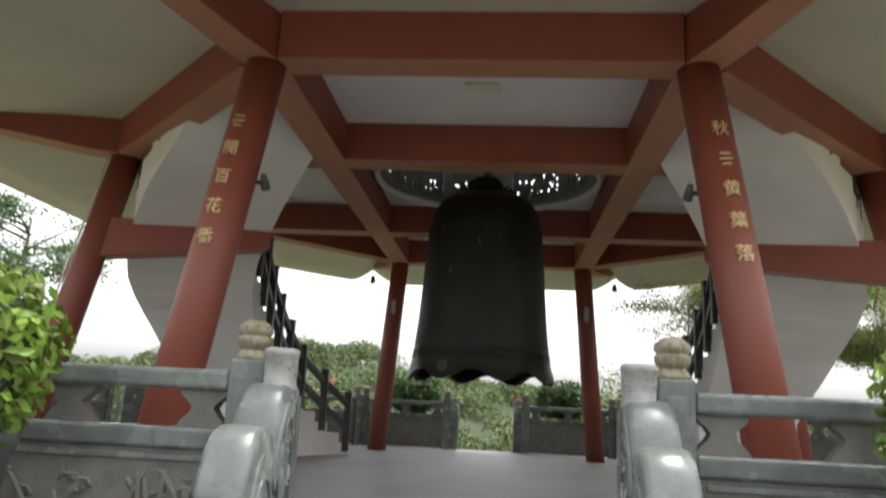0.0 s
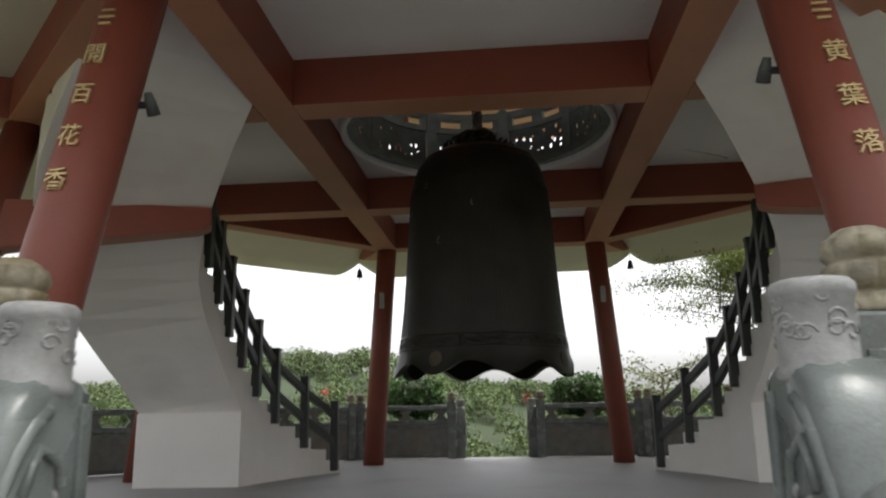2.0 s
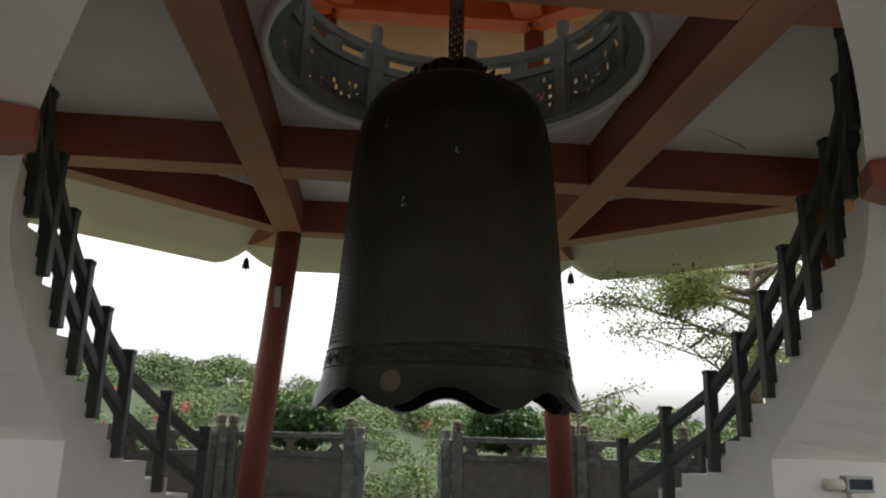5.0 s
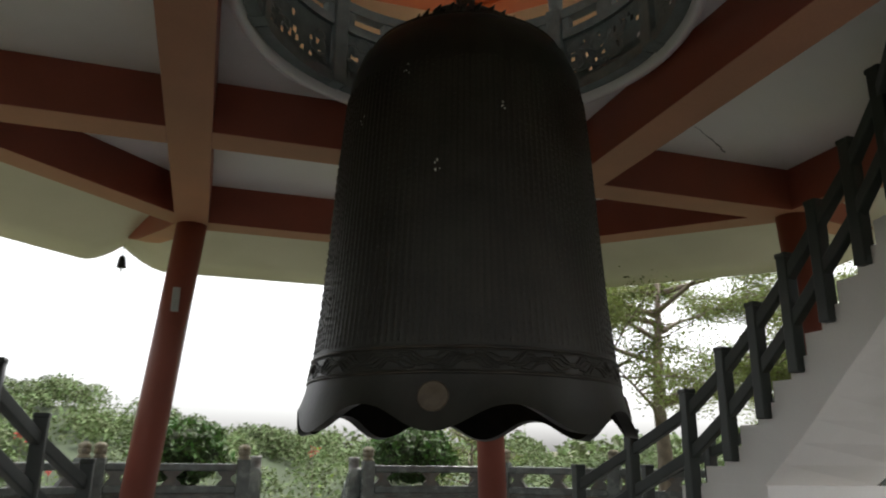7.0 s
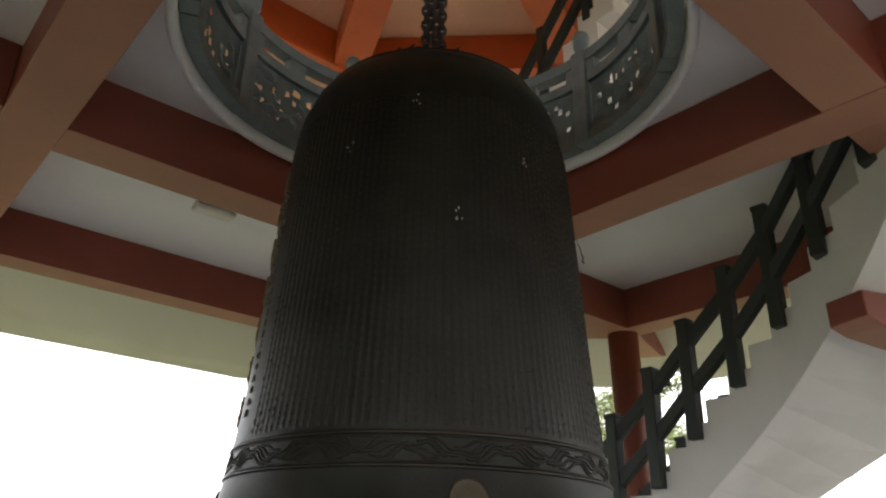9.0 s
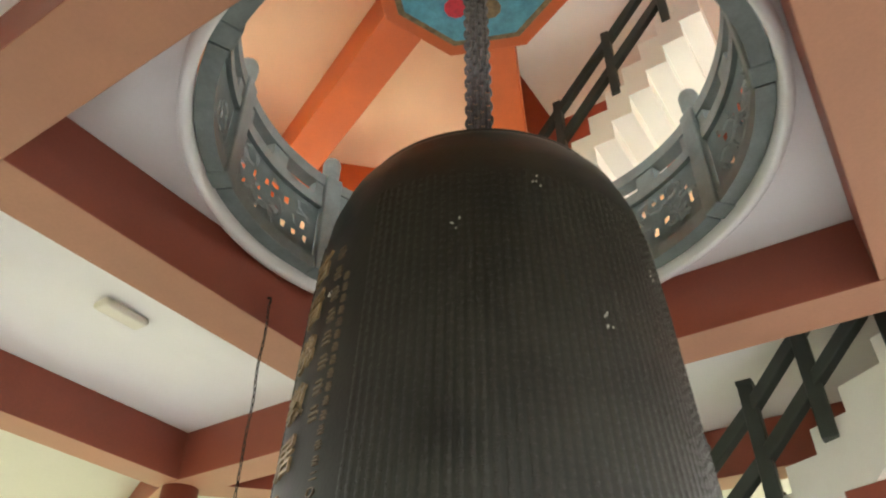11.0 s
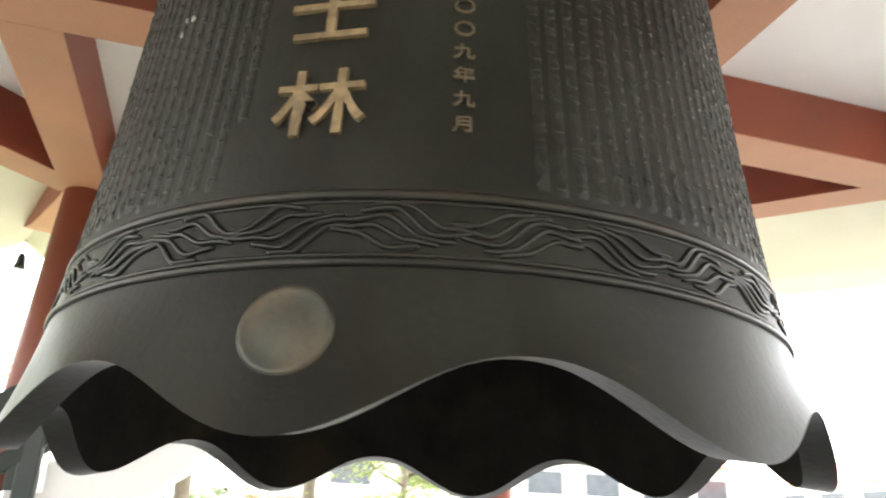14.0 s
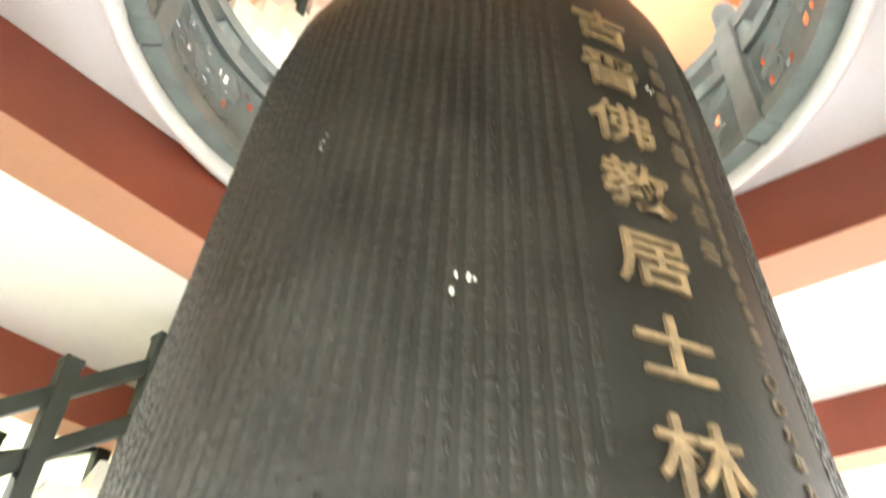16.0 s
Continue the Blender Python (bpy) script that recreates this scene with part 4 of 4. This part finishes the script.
def support(x):
    """The waisted block between the two rails."""
    bm = bmesh.new()
    prof = [(-0.14, 0.81), (0.14, 0.81), (0.115, 0.85), (0.075, 0.885), (0.06, 0.915), (0.08, 0.945), (0.12, 0.975), (0.135, 1.01), (-0.135, 1.01), (-0.12, 0.975), (-0.08, 0.945), (-0.06, 0.915), (-0.075, 0.885), (-0.115, 0.85)]
    f = [bm.verts.new((x + u, -0.045, z)) for u, z in prof]
    b = [bm.verts.new((x + u, 0.045, z)) for u, z in prof]
    bm.faces.new(f)
    bm.faces.new(b[::-1])
    for k in range(len(prof)):
        bm.faces.new((f[k], b[k], b[(k + 1) % len(prof)], f[(k + 1) % len(prof)]))
    bmesh.ops.recalc_face_normals(bm, faces=bm.faces)
    return bm


def balustrade(p, q, bays, seed, last=True, label="grey-green stone balustrade with lotus posts and carved panels"):
    """A run of posts and panels from p to q; x along it, its outer face towards -y."""
    p, q = Vector(p), Vector(q)
    d = q - p
    ang = math.degrees(math.atan2(d.y, d.x))
    t = thing("balustrade", label, "balustrade", "platform balustrades", at=(p.x, p.y, 0), rz=ang)
    rng = random.Random(seed)
    L = d.length / bays
    n = bays + (1 if last else 0)
    for k in range(n):
        x = k * L
        post = part("post", box((x, 0, 0.59), (0.19, 0.19, 1.18), bevel=0.012), M_STONE, t)
        part("post_panel", box((x, -0.097, 0.84), (0.12, 0.012, 0.5), bevel=0.004), M_STONE, post)
        part("lotus_finial", lotus(Matrix.Translation((x, 0, 1.18)) @ Matrix.Diagonal((0.86, 0.86, 0.92, 1))), M_LOTUS, t, "weathered lotus-shaped stone finial", smooth=True)
    for k in range(bays):
        c, w = (k + 0.5) * L, L - 0.19
        part("panel", box((c, 0, 0.36), (w, 0.11, 0.68), bevel=0.01), M_CARVE, t)
        for zz, hh in ((0.655, 0.03), (0.075, 0.03)):
            for sgn in (-1, 1):
                part("panel_border", box((c, sgn * 0.062, zz), (w - 0.1, 0.02, hh), bevel=0.004), M_STONE, t)
        rl = relief(w - 0.16, 0.5, rng, rich=seed < 3)
        bmesh.ops.transform(rl, matrix=Matrix.Translation((c, -0.055, 0.11)), verts=rl.verts)
        tagged(part("relief", rl, M_CARVE, t, "carved plant relief", smooth=True), kind="stuff")
        part("middle_rail", box((c, 0, 0.755), (w, 0.16, 0.11), bevel=0.02, seg=3), M_STONE, t)
        part("handrail", box((c, 0, 1.065), (w, 0.17, 0.11), bevel=0.025, seg=3), M_STONE, t)
        for x in (c - w / 2 + 0.14, c, c + w / 2 - 0.14):
            part("support", support(x), M_CARVE, t)
    return t


RA = 7.2
K = RA * math.tan(math.pi / 8)
balustrade((-K, -RA), (-1.03, -RA), 1, 1)
balustrade((1.2, -RA), (K, -RA), 1, 2)
balustrade((K, RA), (0.92, RA), 1, 3)
balustrade((-0.98, RA), (-K, RA), 1, 4)
for k, (p, q) in enumerate((((K, -RA), (RA, -K)), ((RA, -K), (RA, K)), ((RA, K), (K, RA)), ((-K, RA), (-RA, K)), ((-RA, K), (-RA, -K)), ((-RA, -K), (-K, -RA)))):
    pv, qv = Vector(p), Vector(q)
    d = (qv - pv).normalized() * 0.26
    balustrade(pv + d, qv - d, 3, 10 + k)


def scroll(x, sy, mirror):
    """The scroll-ended stone cheek that guards the entrance steps."""
    t = thing("drum_stone", "polished grey-green scroll-ended stone cheek beside the steps", "drum stone", "drum stones", at=(x, sy * (RA + 0.1), 0))
    prof = []
    for k in range(9):          # upper hump
        a = radians(100 - k * 13)
        prof.append((0.06 + 0.26 * math.cos(a), 0.62 + 0.42 * math.sin(a)))
    for k in range(15):         # lower drum
        a = radians(112 - k * 16)
        prof.append((0.47 + 0.23 * math.cos(a), 0.46 + 0.37 * math.sin(a)))
    prof += [(0.40, -0.34), (-0.02, -0.34), (-0.02, 1.02)]
    bm = bmesh.new()
    w = 0.115
    rows = []
    for u, sc in ((-w, 0.0), (-w + 0.008, 0.016), (-w + 0.03, 0.028), (-0.03, 0.034), (0.03, 0.034), (w - 0.03, 0.028), (w - 0.008, 0.016), (w, 0.0)):
        rows.append([bm.verts.new((u, sy * (yy + sc * (1 if yy > 0.1 else 0)), zz + sc * (1 if zz > 0.2 else 0))) for yy, zz in prof])
    n = len(prof)
    for a, b in zip(rows, rows[1:]):
        for k in range(n):
            bm.faces.new((a[k], a[(k + 1) % n], b[(k + 1) % n], b[k]))
    bm.faces.new(rows[0])
    bm.faces.new(rows[-1][::-1])
    bmesh.ops.recalc_face_normals(bm, faces=bm.faces)
    part("cheek", bm, M_STONE, t, smooth=True)
    for sgn in (-1, 1):
        sp = bmesh.new()
        pts = [(sgn * (w + 0.004), sy * (0.47 + 0.8 * r * math.cos(a)), 0.46 + 1.25 * r * math.sin(a)) for a, r in ((k * 0.42, 0.02 + 0.0062 * k) for k in range(34))]
        tube(pts, 0.012, 6, sp)
        part("spiral", sp, M_STONE, t, "raised spiral line", smooth=True)
        band = bmesh.new()
        tube([(sgn * (w - 0.006), sy * (yy + 0.028 * (0.3 - yy)), zz - 0.04) for yy, zz in prof[2:9]] + [(sgn * (w - 0.006), sy * 0.27, 0.62), (sgn * (w - 0.006), sy * 0.24, 0.4)], 0.02, 8, band)
        part("border_band", band, M_STONE, t, "rounded raised border", smooth=True)
        part("end_strip", box((sgn * (w + 0.002), sy * 0.0, 0.5), (0.02, 0.045, 1.0), bevel=0.006), M_STONE, t)
        rr = random.Random(7)
        lf = bmesh.new()
        for k in range(26):
            own = bmesh.new()
            cy, cz = rr.uniform(0.06, 0.2), rr.uniform(0.1, 0.85)
            bmesh.ops.create_icosphere(own, subdivisions=2, radius=1, matrix=Matrix.Translation((sgn * (w - 0.002), sy * cy, cz)) @ Matrix.Rotation(rr.uniform(0, 3.1), 4, "X") @ Matrix.Diagonal((0.012, rr.uniform(0.025, 0.05), rr.uniform(0.009, 0.017), 1)))
            join(lf, own)
        tagged(part("leaf_carving", lf, M_PALE, t, "pale carved leaves", smooth=True), kind="stuff")
        cv = bmesh.new()
        tube([(sgn * (w + 0.003), sy * yy, zz) for yy, zz in ((0.03, 0.2), (0.04, 0.6), (0.09, 0.86), (0.17, 0.9), (0.22, 0.8))], 0.014, 6, cv)
        part("carved_edge", cv, M_STONE, t, smooth=True)
    drum = part("carved_drum", lathe([(0.085, 1.03), (0.098, 1.045), (0.098, 1.065), (0.09, 1.075), (0.09, 1.215), (0.098, 1.225), (0.098, 1.25), (0.085, 1.262), (0.03, 1.265)], 32, Matrix.Translation((-mirror * 0.035, sy * 0.09, 0)) @ Matrix.Diagonal((0.92, 0.92, 0.98, 1))), M_PALE, t, "pale carved stone drum", smooth=True)
    rng = random.Random(int(x * 10))
    dg = bmesh.new()
    for k in range(30):
        a0, z0, turn = rng.uniform(0, 6.28), rng.uniform(1.1, 1.195), rng.choice((-1, 1))
        pts = []
        for j in range(11):
            c = (1 - 0.07 * j)
            a1 = a0 + 0.3 * c * math.cos(0.62 * j) * turn
            pts.append((-mirror * 0.035 + 0.083 * math.cos(a1), sy * 0.09 + 0.083 * math.sin(a1), z0 + 0.024 * c * math.sin(0.62 * j)))
        tube(pts, [0.002] + [0.0045] * 9 + [0.002], 5, dg)
    tagged(part("drum_relief", dg, M_PALE, drum, smooth=True), kind="stuff")


scroll(-0.85, -1, -1)
scroll(1.03, -1, 1)
scroll(-0.83, 1, -1)
scroll(0.77, 1, 1)


# ---- planting ----
def bush(name, c, rx, ry, rz, n, leaf, material, seed, label, group=""):
    rng = np.random.default_rng(seed)
    b = thing(name, label, "bush", group, at=c)
    # solid dark core in place of the shade between the leaves
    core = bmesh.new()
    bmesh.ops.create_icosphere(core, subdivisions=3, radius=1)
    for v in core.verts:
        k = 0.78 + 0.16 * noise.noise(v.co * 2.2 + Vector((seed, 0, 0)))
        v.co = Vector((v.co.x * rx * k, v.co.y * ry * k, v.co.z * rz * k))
    part("inner_core", core, M_CORE, b, "dark inner core, the shade inside the shrub")
    d = rng.normal(size=(n, 3))
    d /= np.linalg.norm(d, axis=1)[:, None]
    k = np.array([0.95 + 0.22 * noise.noise(Vector(v) * 2.2 + Vector((seed, 0, 0))) for v in d.tolist()])
    k = k * rng.uniform(0.82, 1.08, n)
    pts = d * k[:, None] * np.array((rx, ry, rz))
    leaves("foliage", pts, np.zeros((n, 3)), leaf, material, rng, b, 0.7)
    return b


def planter(x, y):
    p = thing("planter", "dark square stone planter behind the balustrade", "planter", "planters", at=(x, y, -0.4))
    part("tub", box((0, 0, 0.55), (1.0, 0.75, 1.1), bevel=0.03), M_POT, p)
    part("rim", box((0, 0, 1.1), (1.1, 0.85, 0.1), bevel=0.03), M_POT, p)


for x in (-1.95, 1.9):
    planter(x, 8.15)
    bush("round_shrub", (x, 8.15, 1.30), 0.78, 0.62, 0.5, 3200, 0.05, M_LEAF, 3 + int(x), "clipped round green shrub in a planter", "clipped shrubs")
for x, rr in ((-2.25, 0.47), (2.32, 0.4)):
    pl = thing("flower_pot", "tall dark pot in front of the balustrade", "flower pot", "flower pots", at=(x, -7.85, -0.29))
    part("pot", lathe([(0.16, 0), (0.2, 0.05), (0.26, 0.5), (0.3, 0.95), (0.33, 1.0), (0.33, 1.06), (0.27, 1.06)], 28), M_POT, pl, smooth=True)
    bush("leafy_shrub", (x, -7.85, 1.13), rr, rr * 0.9, rr * 0.95, 2300, 0.042, M_LEAF2, 21 + int(x), "bright lime-green leafy shrub in a pot", "potted shrubs")


def tree(c, h, spread, nl, leaf, material, seed, label, base=0.35, trunk=0.16, droop=0.0, sparse=1.0):
    """A tapered trunk, limbs that fork twice, and small leaves round the twigs."""
    rng = random.Random(seed)
    nr = np.random.default_rng(seed)
    t = thing("tree", label, "tree", "trees", at=c)
    bm = bmesh.new()
    tops = [(0, 0, 0)]
    x = y = 0
    for k in range(1, 7):
        x += rng.uniform(-0.08, 0.08) * h / 6
        y += rng.uniform(-0.08, 0.08) * h / 6
        tops.append((x, y, h * 0.85 * k / 6))
    tube(tops, [trunk * (1 - 0.13 * k) for k in range(7)], 10, bm)
    part("trunk", bm, M_BARK, t, smooth=True)
    bm = bmesh.new()
    ends = []
    for k in range(13):
        u = base + (0.98 - base) * rng.random()
        i = min(5, int(u * 6))
        o = Vector(tops[i]).lerp(Vector(tops[i + 1]), u * 6 - i)
        a = 2.4 * k + rng.uniform(-0.4, 0.4)
        ln = spread * rng.uniform(0.65, 1.1)
        rise = rng.uniform(0.12, 0.45) * ln
        pts = [o + Vector((math.cos(a), math.sin(a), 0)) * ln * s + Vector((rng.uniform(-0.1, 0.1), rng.uniform(-0.1, 0.1), rise * s - droop * s * s * ln)) for s in (0, 0.3, 0.65, 1)]
        tube(pts, [trunk * 0.34, trunk * 0.2, trunk * 0.1, 0.007], 6, bm)
        for s in range(10):
            q = pts[1].lerp(pts[3], rng.random())
            a2 = a + rng.uniform(-1.3, 1.3)
            l2 = ln * rng.uniform(0.22, 0.45)
            e = q + Vector((math.cos(a2) * l2, math.sin(a2) * l2, rng.uniform(-0.1, 0.4) * l2))
            tube([q, q.lerp(e, 0.5) + Vector((0, 0, 0.04)), e], [trunk * 0.1, trunk * 0.06, 0.006], 5, bm)
            ends.append((q, e))
    part("branching", bm, M_BARK, t, smooth=True)
    pts = []
    for _ in range(nl):
        q, e = rng.choice(ends)
        p = q.lerp(e, rng.uniform(0.25, 1.15))
        pts.append((p.x + rng.gauss(0, 0.13) * sparse, p.y + rng.gauss(0, 0.13) * sparse, p.z + rng.gauss(0, 0.07) * sparse))
    pts = np.array(pts)
    leaves("crown", pts, pts - np.array((0, 0, 1)), leaf, material, nr, t, 0.8)
    return t


tree((7.4, 8.8, -0.5), 6.6, 3.9, 80000, 0.029, M_TREE, 4, "feathery spreading tree with thin bare-looking branches", 0.4, 0.2, sparse=1.6)
tree((10.3, 6.2, -0.5), 6.2, 3.3, 42000, 0.032, M_TREE, 5, "spreading green tree beside the pavilion", 0.3, 0.17, sparse=1.6)
tree((12.5, 9.5, -0.5), 7.0, 3.4, 36000, 0.038, M_TREE, 6, "tall spreading tree behind the balustrade", 0.25, 0.2, sparse=1.8)
tree((-13.6, 9.0, -0.6), 7.6, 2.6, 14000, 0.055, M_LEAF, 8, "green tree in the rough ground", 0.66, 0.16, sparse=2)
tree((14, -3.5, -0.5), 5.0, 2.4, 14000, 0.055, M_TREE, 9, "green tree beside the road", 0.3, 0.15, sparse=2)
tree((4.5, 12.5, -0.9), 3.4, 1.5, 1500, 0.05, M_TREE, 10, "small thin tree with few leaves", 0.3, 0.08, sparse=1.5)


def woods(name, spots, per, leaf, material, seed, label):
    """A bank of foliage made of many leafy clumps: spots are x, y, top, radius."""
    rng = np.random.default_rng(seed)
    pts, cen = [], []
    for x, y, z, r in spots:
        d = rng.normal(size=(per, 3))
        d /= np.linalg.norm(d, axis=1)[:, None]
        d[:, 2] = np.abs(d[:, 2]) * 1.2 - 0.35
        rr = r * rng.uniform(0.75, 1.1, (per, 1))
        pts.append(np.array((x, y, z - r)) + d * rr)
        cen.append(np.repeat([[x, y, z - r - 0.5]], per, 0))
    ob = leaves(name, np.concatenate(pts), np.concatenate(cen), leaf, material, rng, None, 0.6)
    return tagged(ob, label, "woods", kind="stuff")


def hill_top(x, y):
    """Height of the wooded bank behind the pavilion."""
    h = 2.4 + 2.2 * math.exp(-((x + 12) / 9.0) ** 2) - 0.9 * math.exp(-((x - 14) / 9.0) ** 2)
    return (h + 0.9 * noise.noise((x / 5, y / 5, 2)) + 0.5 * noise.noise((x / 1.7, y / 1.7, 5))) * min(1.0, 0.35 + (y - 19) / 14)


rg = random.Random(2)
spots = []
for k in range(620):
    x, y = rg.uniform(-46, 46), rg.uniform(19.5, 36)
    spots.append((x, y, hill_top(x, y), rg.uniform(0.6, 1.5)))
woods("hillside_woods", spots, 400, 0.088, M_WOODS, 1, "wooded hillside of bushes and creepers behind the pavilion")
# dark sheet under the clumps, coloured for the shade among them
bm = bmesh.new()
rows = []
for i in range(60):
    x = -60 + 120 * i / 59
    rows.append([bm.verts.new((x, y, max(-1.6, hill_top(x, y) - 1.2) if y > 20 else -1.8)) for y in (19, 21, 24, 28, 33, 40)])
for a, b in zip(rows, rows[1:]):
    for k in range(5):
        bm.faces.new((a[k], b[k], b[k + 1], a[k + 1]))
tagged(obj("hillside", bm, M_CORE, True), "hillside surface, dark colour for the shade under its foliage", "hill", kind="structure")
spots = []
for k in range(260):
    a = rg.uniform(-2.5, 0.9) if k % 3 else rg.uniform(2.3, 3.6)
    r = rg.uniform(20, 34)
    spots.append((r * math.cos(a), r * math.sin(a) if abs(r * math.cos(a)) > 12 else -60, rg.uniform(0.8, 2.6), rg.uniform(0.7, 1.5)))
woods("roadside_bushes", [s for s in spots if s[1] > -40], 110, 0.18, M_WOODS, 6, "bushes and low trees round the grounds")
spots = []
for k in range(230):
    a, r = rg.uniform(-0.5, 3.6), rg.uniform(70, 110)
    spots.append((r * math.cos(a), r * math.sin(a), 3.6 + 1.3 * noise.noise((6 * a, 0, 0)) + rg.uniform(0, 1.2), rg.uniform(2.2, 4.2)))
woods("distant_woods", spots, 150, 0.5, M_WOODS, 12, "distant line of trees along the horizon")
# pale flowering twigs at the bank's foot
spots = [(rg.uniform(-9, 9), rg.uniform(13, 18), rg.uniform(-0.4, 0.5), rg.uniform(0.3, 0.7)) for k in range(70)]
woods("rough_bushes", spots, 120, 0.09, M_WOODS, 9, "low light-green weeds and grass clumps")
for k in range(9):
    x, y, z = ((-6.2, 11, 1.9), (-5.4, 11.2, 1.3), (-4.4, 11.8, 0.9), (-6.6, 11.4, 1.1), (0.7, 12, 1.35), (-3.8, 11.5, 0.7), (-7.2, 12, 1.0), (-8, 12.5, 1.5), (-5, 12, 1.6))[k]
    f = thing("flower_spray", "thin stem with a small red flower cluster", "flowers", "red flowers", at=(x, y, -0.8))
    part("stem", tube([(0, 0, 0), (0.06, 0, (z + 0.8) * 0.5), (0.02, 0.03, z + 0.8)], [0.012, 0.01, 0.004], 5), M_BARK, f)
    nr = np.random.default_rng(k)
    pts = nr.normal(size=(26, 3)) * 0.06 + np.array((0.02, 0.03, z + 0.8))
    tagged(leaves("petals", pts, pts - np.array((0, 0, 0.3)), 0.035, M_FLOWER, nr, f, 1.0), kind="stuff")
    pts = nr.normal(size=(40, 3)) * np.array((0.15, 0.15, 0.35)) + np.array((0.04, 0, (z + 0.8) * 0.6))
    tagged(leaves("leaf_spray", pts, pts - np.array((0, 0, 0.3)), 0.05, M_LEAF2, nr, f, 1.0), kind="stuff")


# ---- houses across the road ----
def terrace(c, w, rz, seed):
    """A two-storey row house with red roof, windows and a balcony."""
    h = thing("terrace_house", "pale two-storey terrace house with a red tiled roof", "house", "terrace houses", at=c, rz=rz)
    part("wall", box((0, 0, 2.9), (w, 7, 5.8), bevel=0.03), M_FACADE, h)
    bm = bmesh.new()
    v = [bm.verts.new(p) for p in ((-w / 2, -4.1, 5.75), (w / 2, -4.1, 5.75), (w / 2, 4.1, 5.75), (-w / 2, 4.1, 5.75), (-w / 2, 0, 7.5), (w / 2, 0, 7.5))]
    for f in ((0, 1, 5, 4), (2, 3, 4, 5), (0, 4, 3), (1, 2, 5), (3, 2, 1, 0)):
        bm.faces.new([v[i] for i in f])
    part("roof", bm, M_ROOF, h, "red tiled pitched roof")
    for z in (0.6, 3.5):
        for x in (-w / 4, w / 4):
            wn_ = part("window", box((x, -3.52, z + 0.85), (w * 0.32, 0.1, 1.5), bevel=0.02), M_PALE, h)
            part("pane", box((x, -3.58, z + 0.85), (w * 0.29, 0.03, 1.36)), M_GLASS, wn_)
    part("canopy", box((0, -4.0, 3.05), (w - 0.3, 1.2, 0.14), bevel=0.02), M_ROOF, h, "red canopy over the ground floor")
    part("balcony_wall", box((0, -4.5, 3.45), (w - 0.4, 0.12, 0.7), bevel=0.02), M_FACADE, h)


for k in range(4):
    terrace((40, -26 + 7.1 * k, -0.6), 7.0, -90, k)
for k in range(5):
    terrace((14 + 7.1 * k, -44, -0.6), 7.0, 180, k)


def palm(c, h, seed):
    """A ringed palm trunk with arching fronds of narrow leaflets."""
    rng = random.Random(seed)
    t = thing("palm_tree", "slender palm with a ringed grey trunk", "palm", "palms", at=c)
    bm = lathe([(0.15 - 0.05 * k / 30 + (0.012 if k % 2 else 0.0), h * k / 30) for k in range(31)], 14)
    part("trunk", bm, M_BARK, t, smooth=True)
    nr = np.random.default_rng(seed)
    for f in range(13):
        a = 2.4 * f
        ln, rise = rng.uniform(1.6, 2.2), rng.uniform(0.2, 1.1)
        rib = [Vector((math.cos(a) * ln * s, math.sin(a) * ln * s, h + rise * s - (1.2 + 0.5 * rise) * s * s)) for s in np.linspace(0, 1, 9)]
        frond = part("frond", tube(rib, [0.025 - 0.0025 * k for k in range(9)], 5), M_LEAF, t)
        V, F = [], []
        side = Vector((-math.sin(a), math.cos(a), 0))
        for k in range(44):
            s = 0.12 + 0.86 * k / 43
            i = min(7, int(s * 8))
            p = rib[i].lerp(rib[i + 1], s * 8 - i)
            d = (rib[i + 1] - rib[i]).normalized()
            for sg in (-1, 1):
                tip = p + side * sg * 0.42 * (1.1 - 0.6 * s) + d * 0.16 + Vector((0, 0, -0.16 - 0.1 * rng.random()))
                n = len(V)
                V += [tuple(p - d * 0.014), tuple(p + d * 0.014), tuple(tip)]
                F.append((n, n + 1, n + 2))
        me = bpy.data.meshes.new("leaf_fringe")
        me.from_pydata(V, [], F)
        me.materials.append(M_LEAF)
        lf = new("leaf_fringe", me)
        lf.parent = frond


palm((10.6, 0.9, -0.4), 4.2, 31)
palm((13.2, -1.4, -0.4), 5.0, 32)
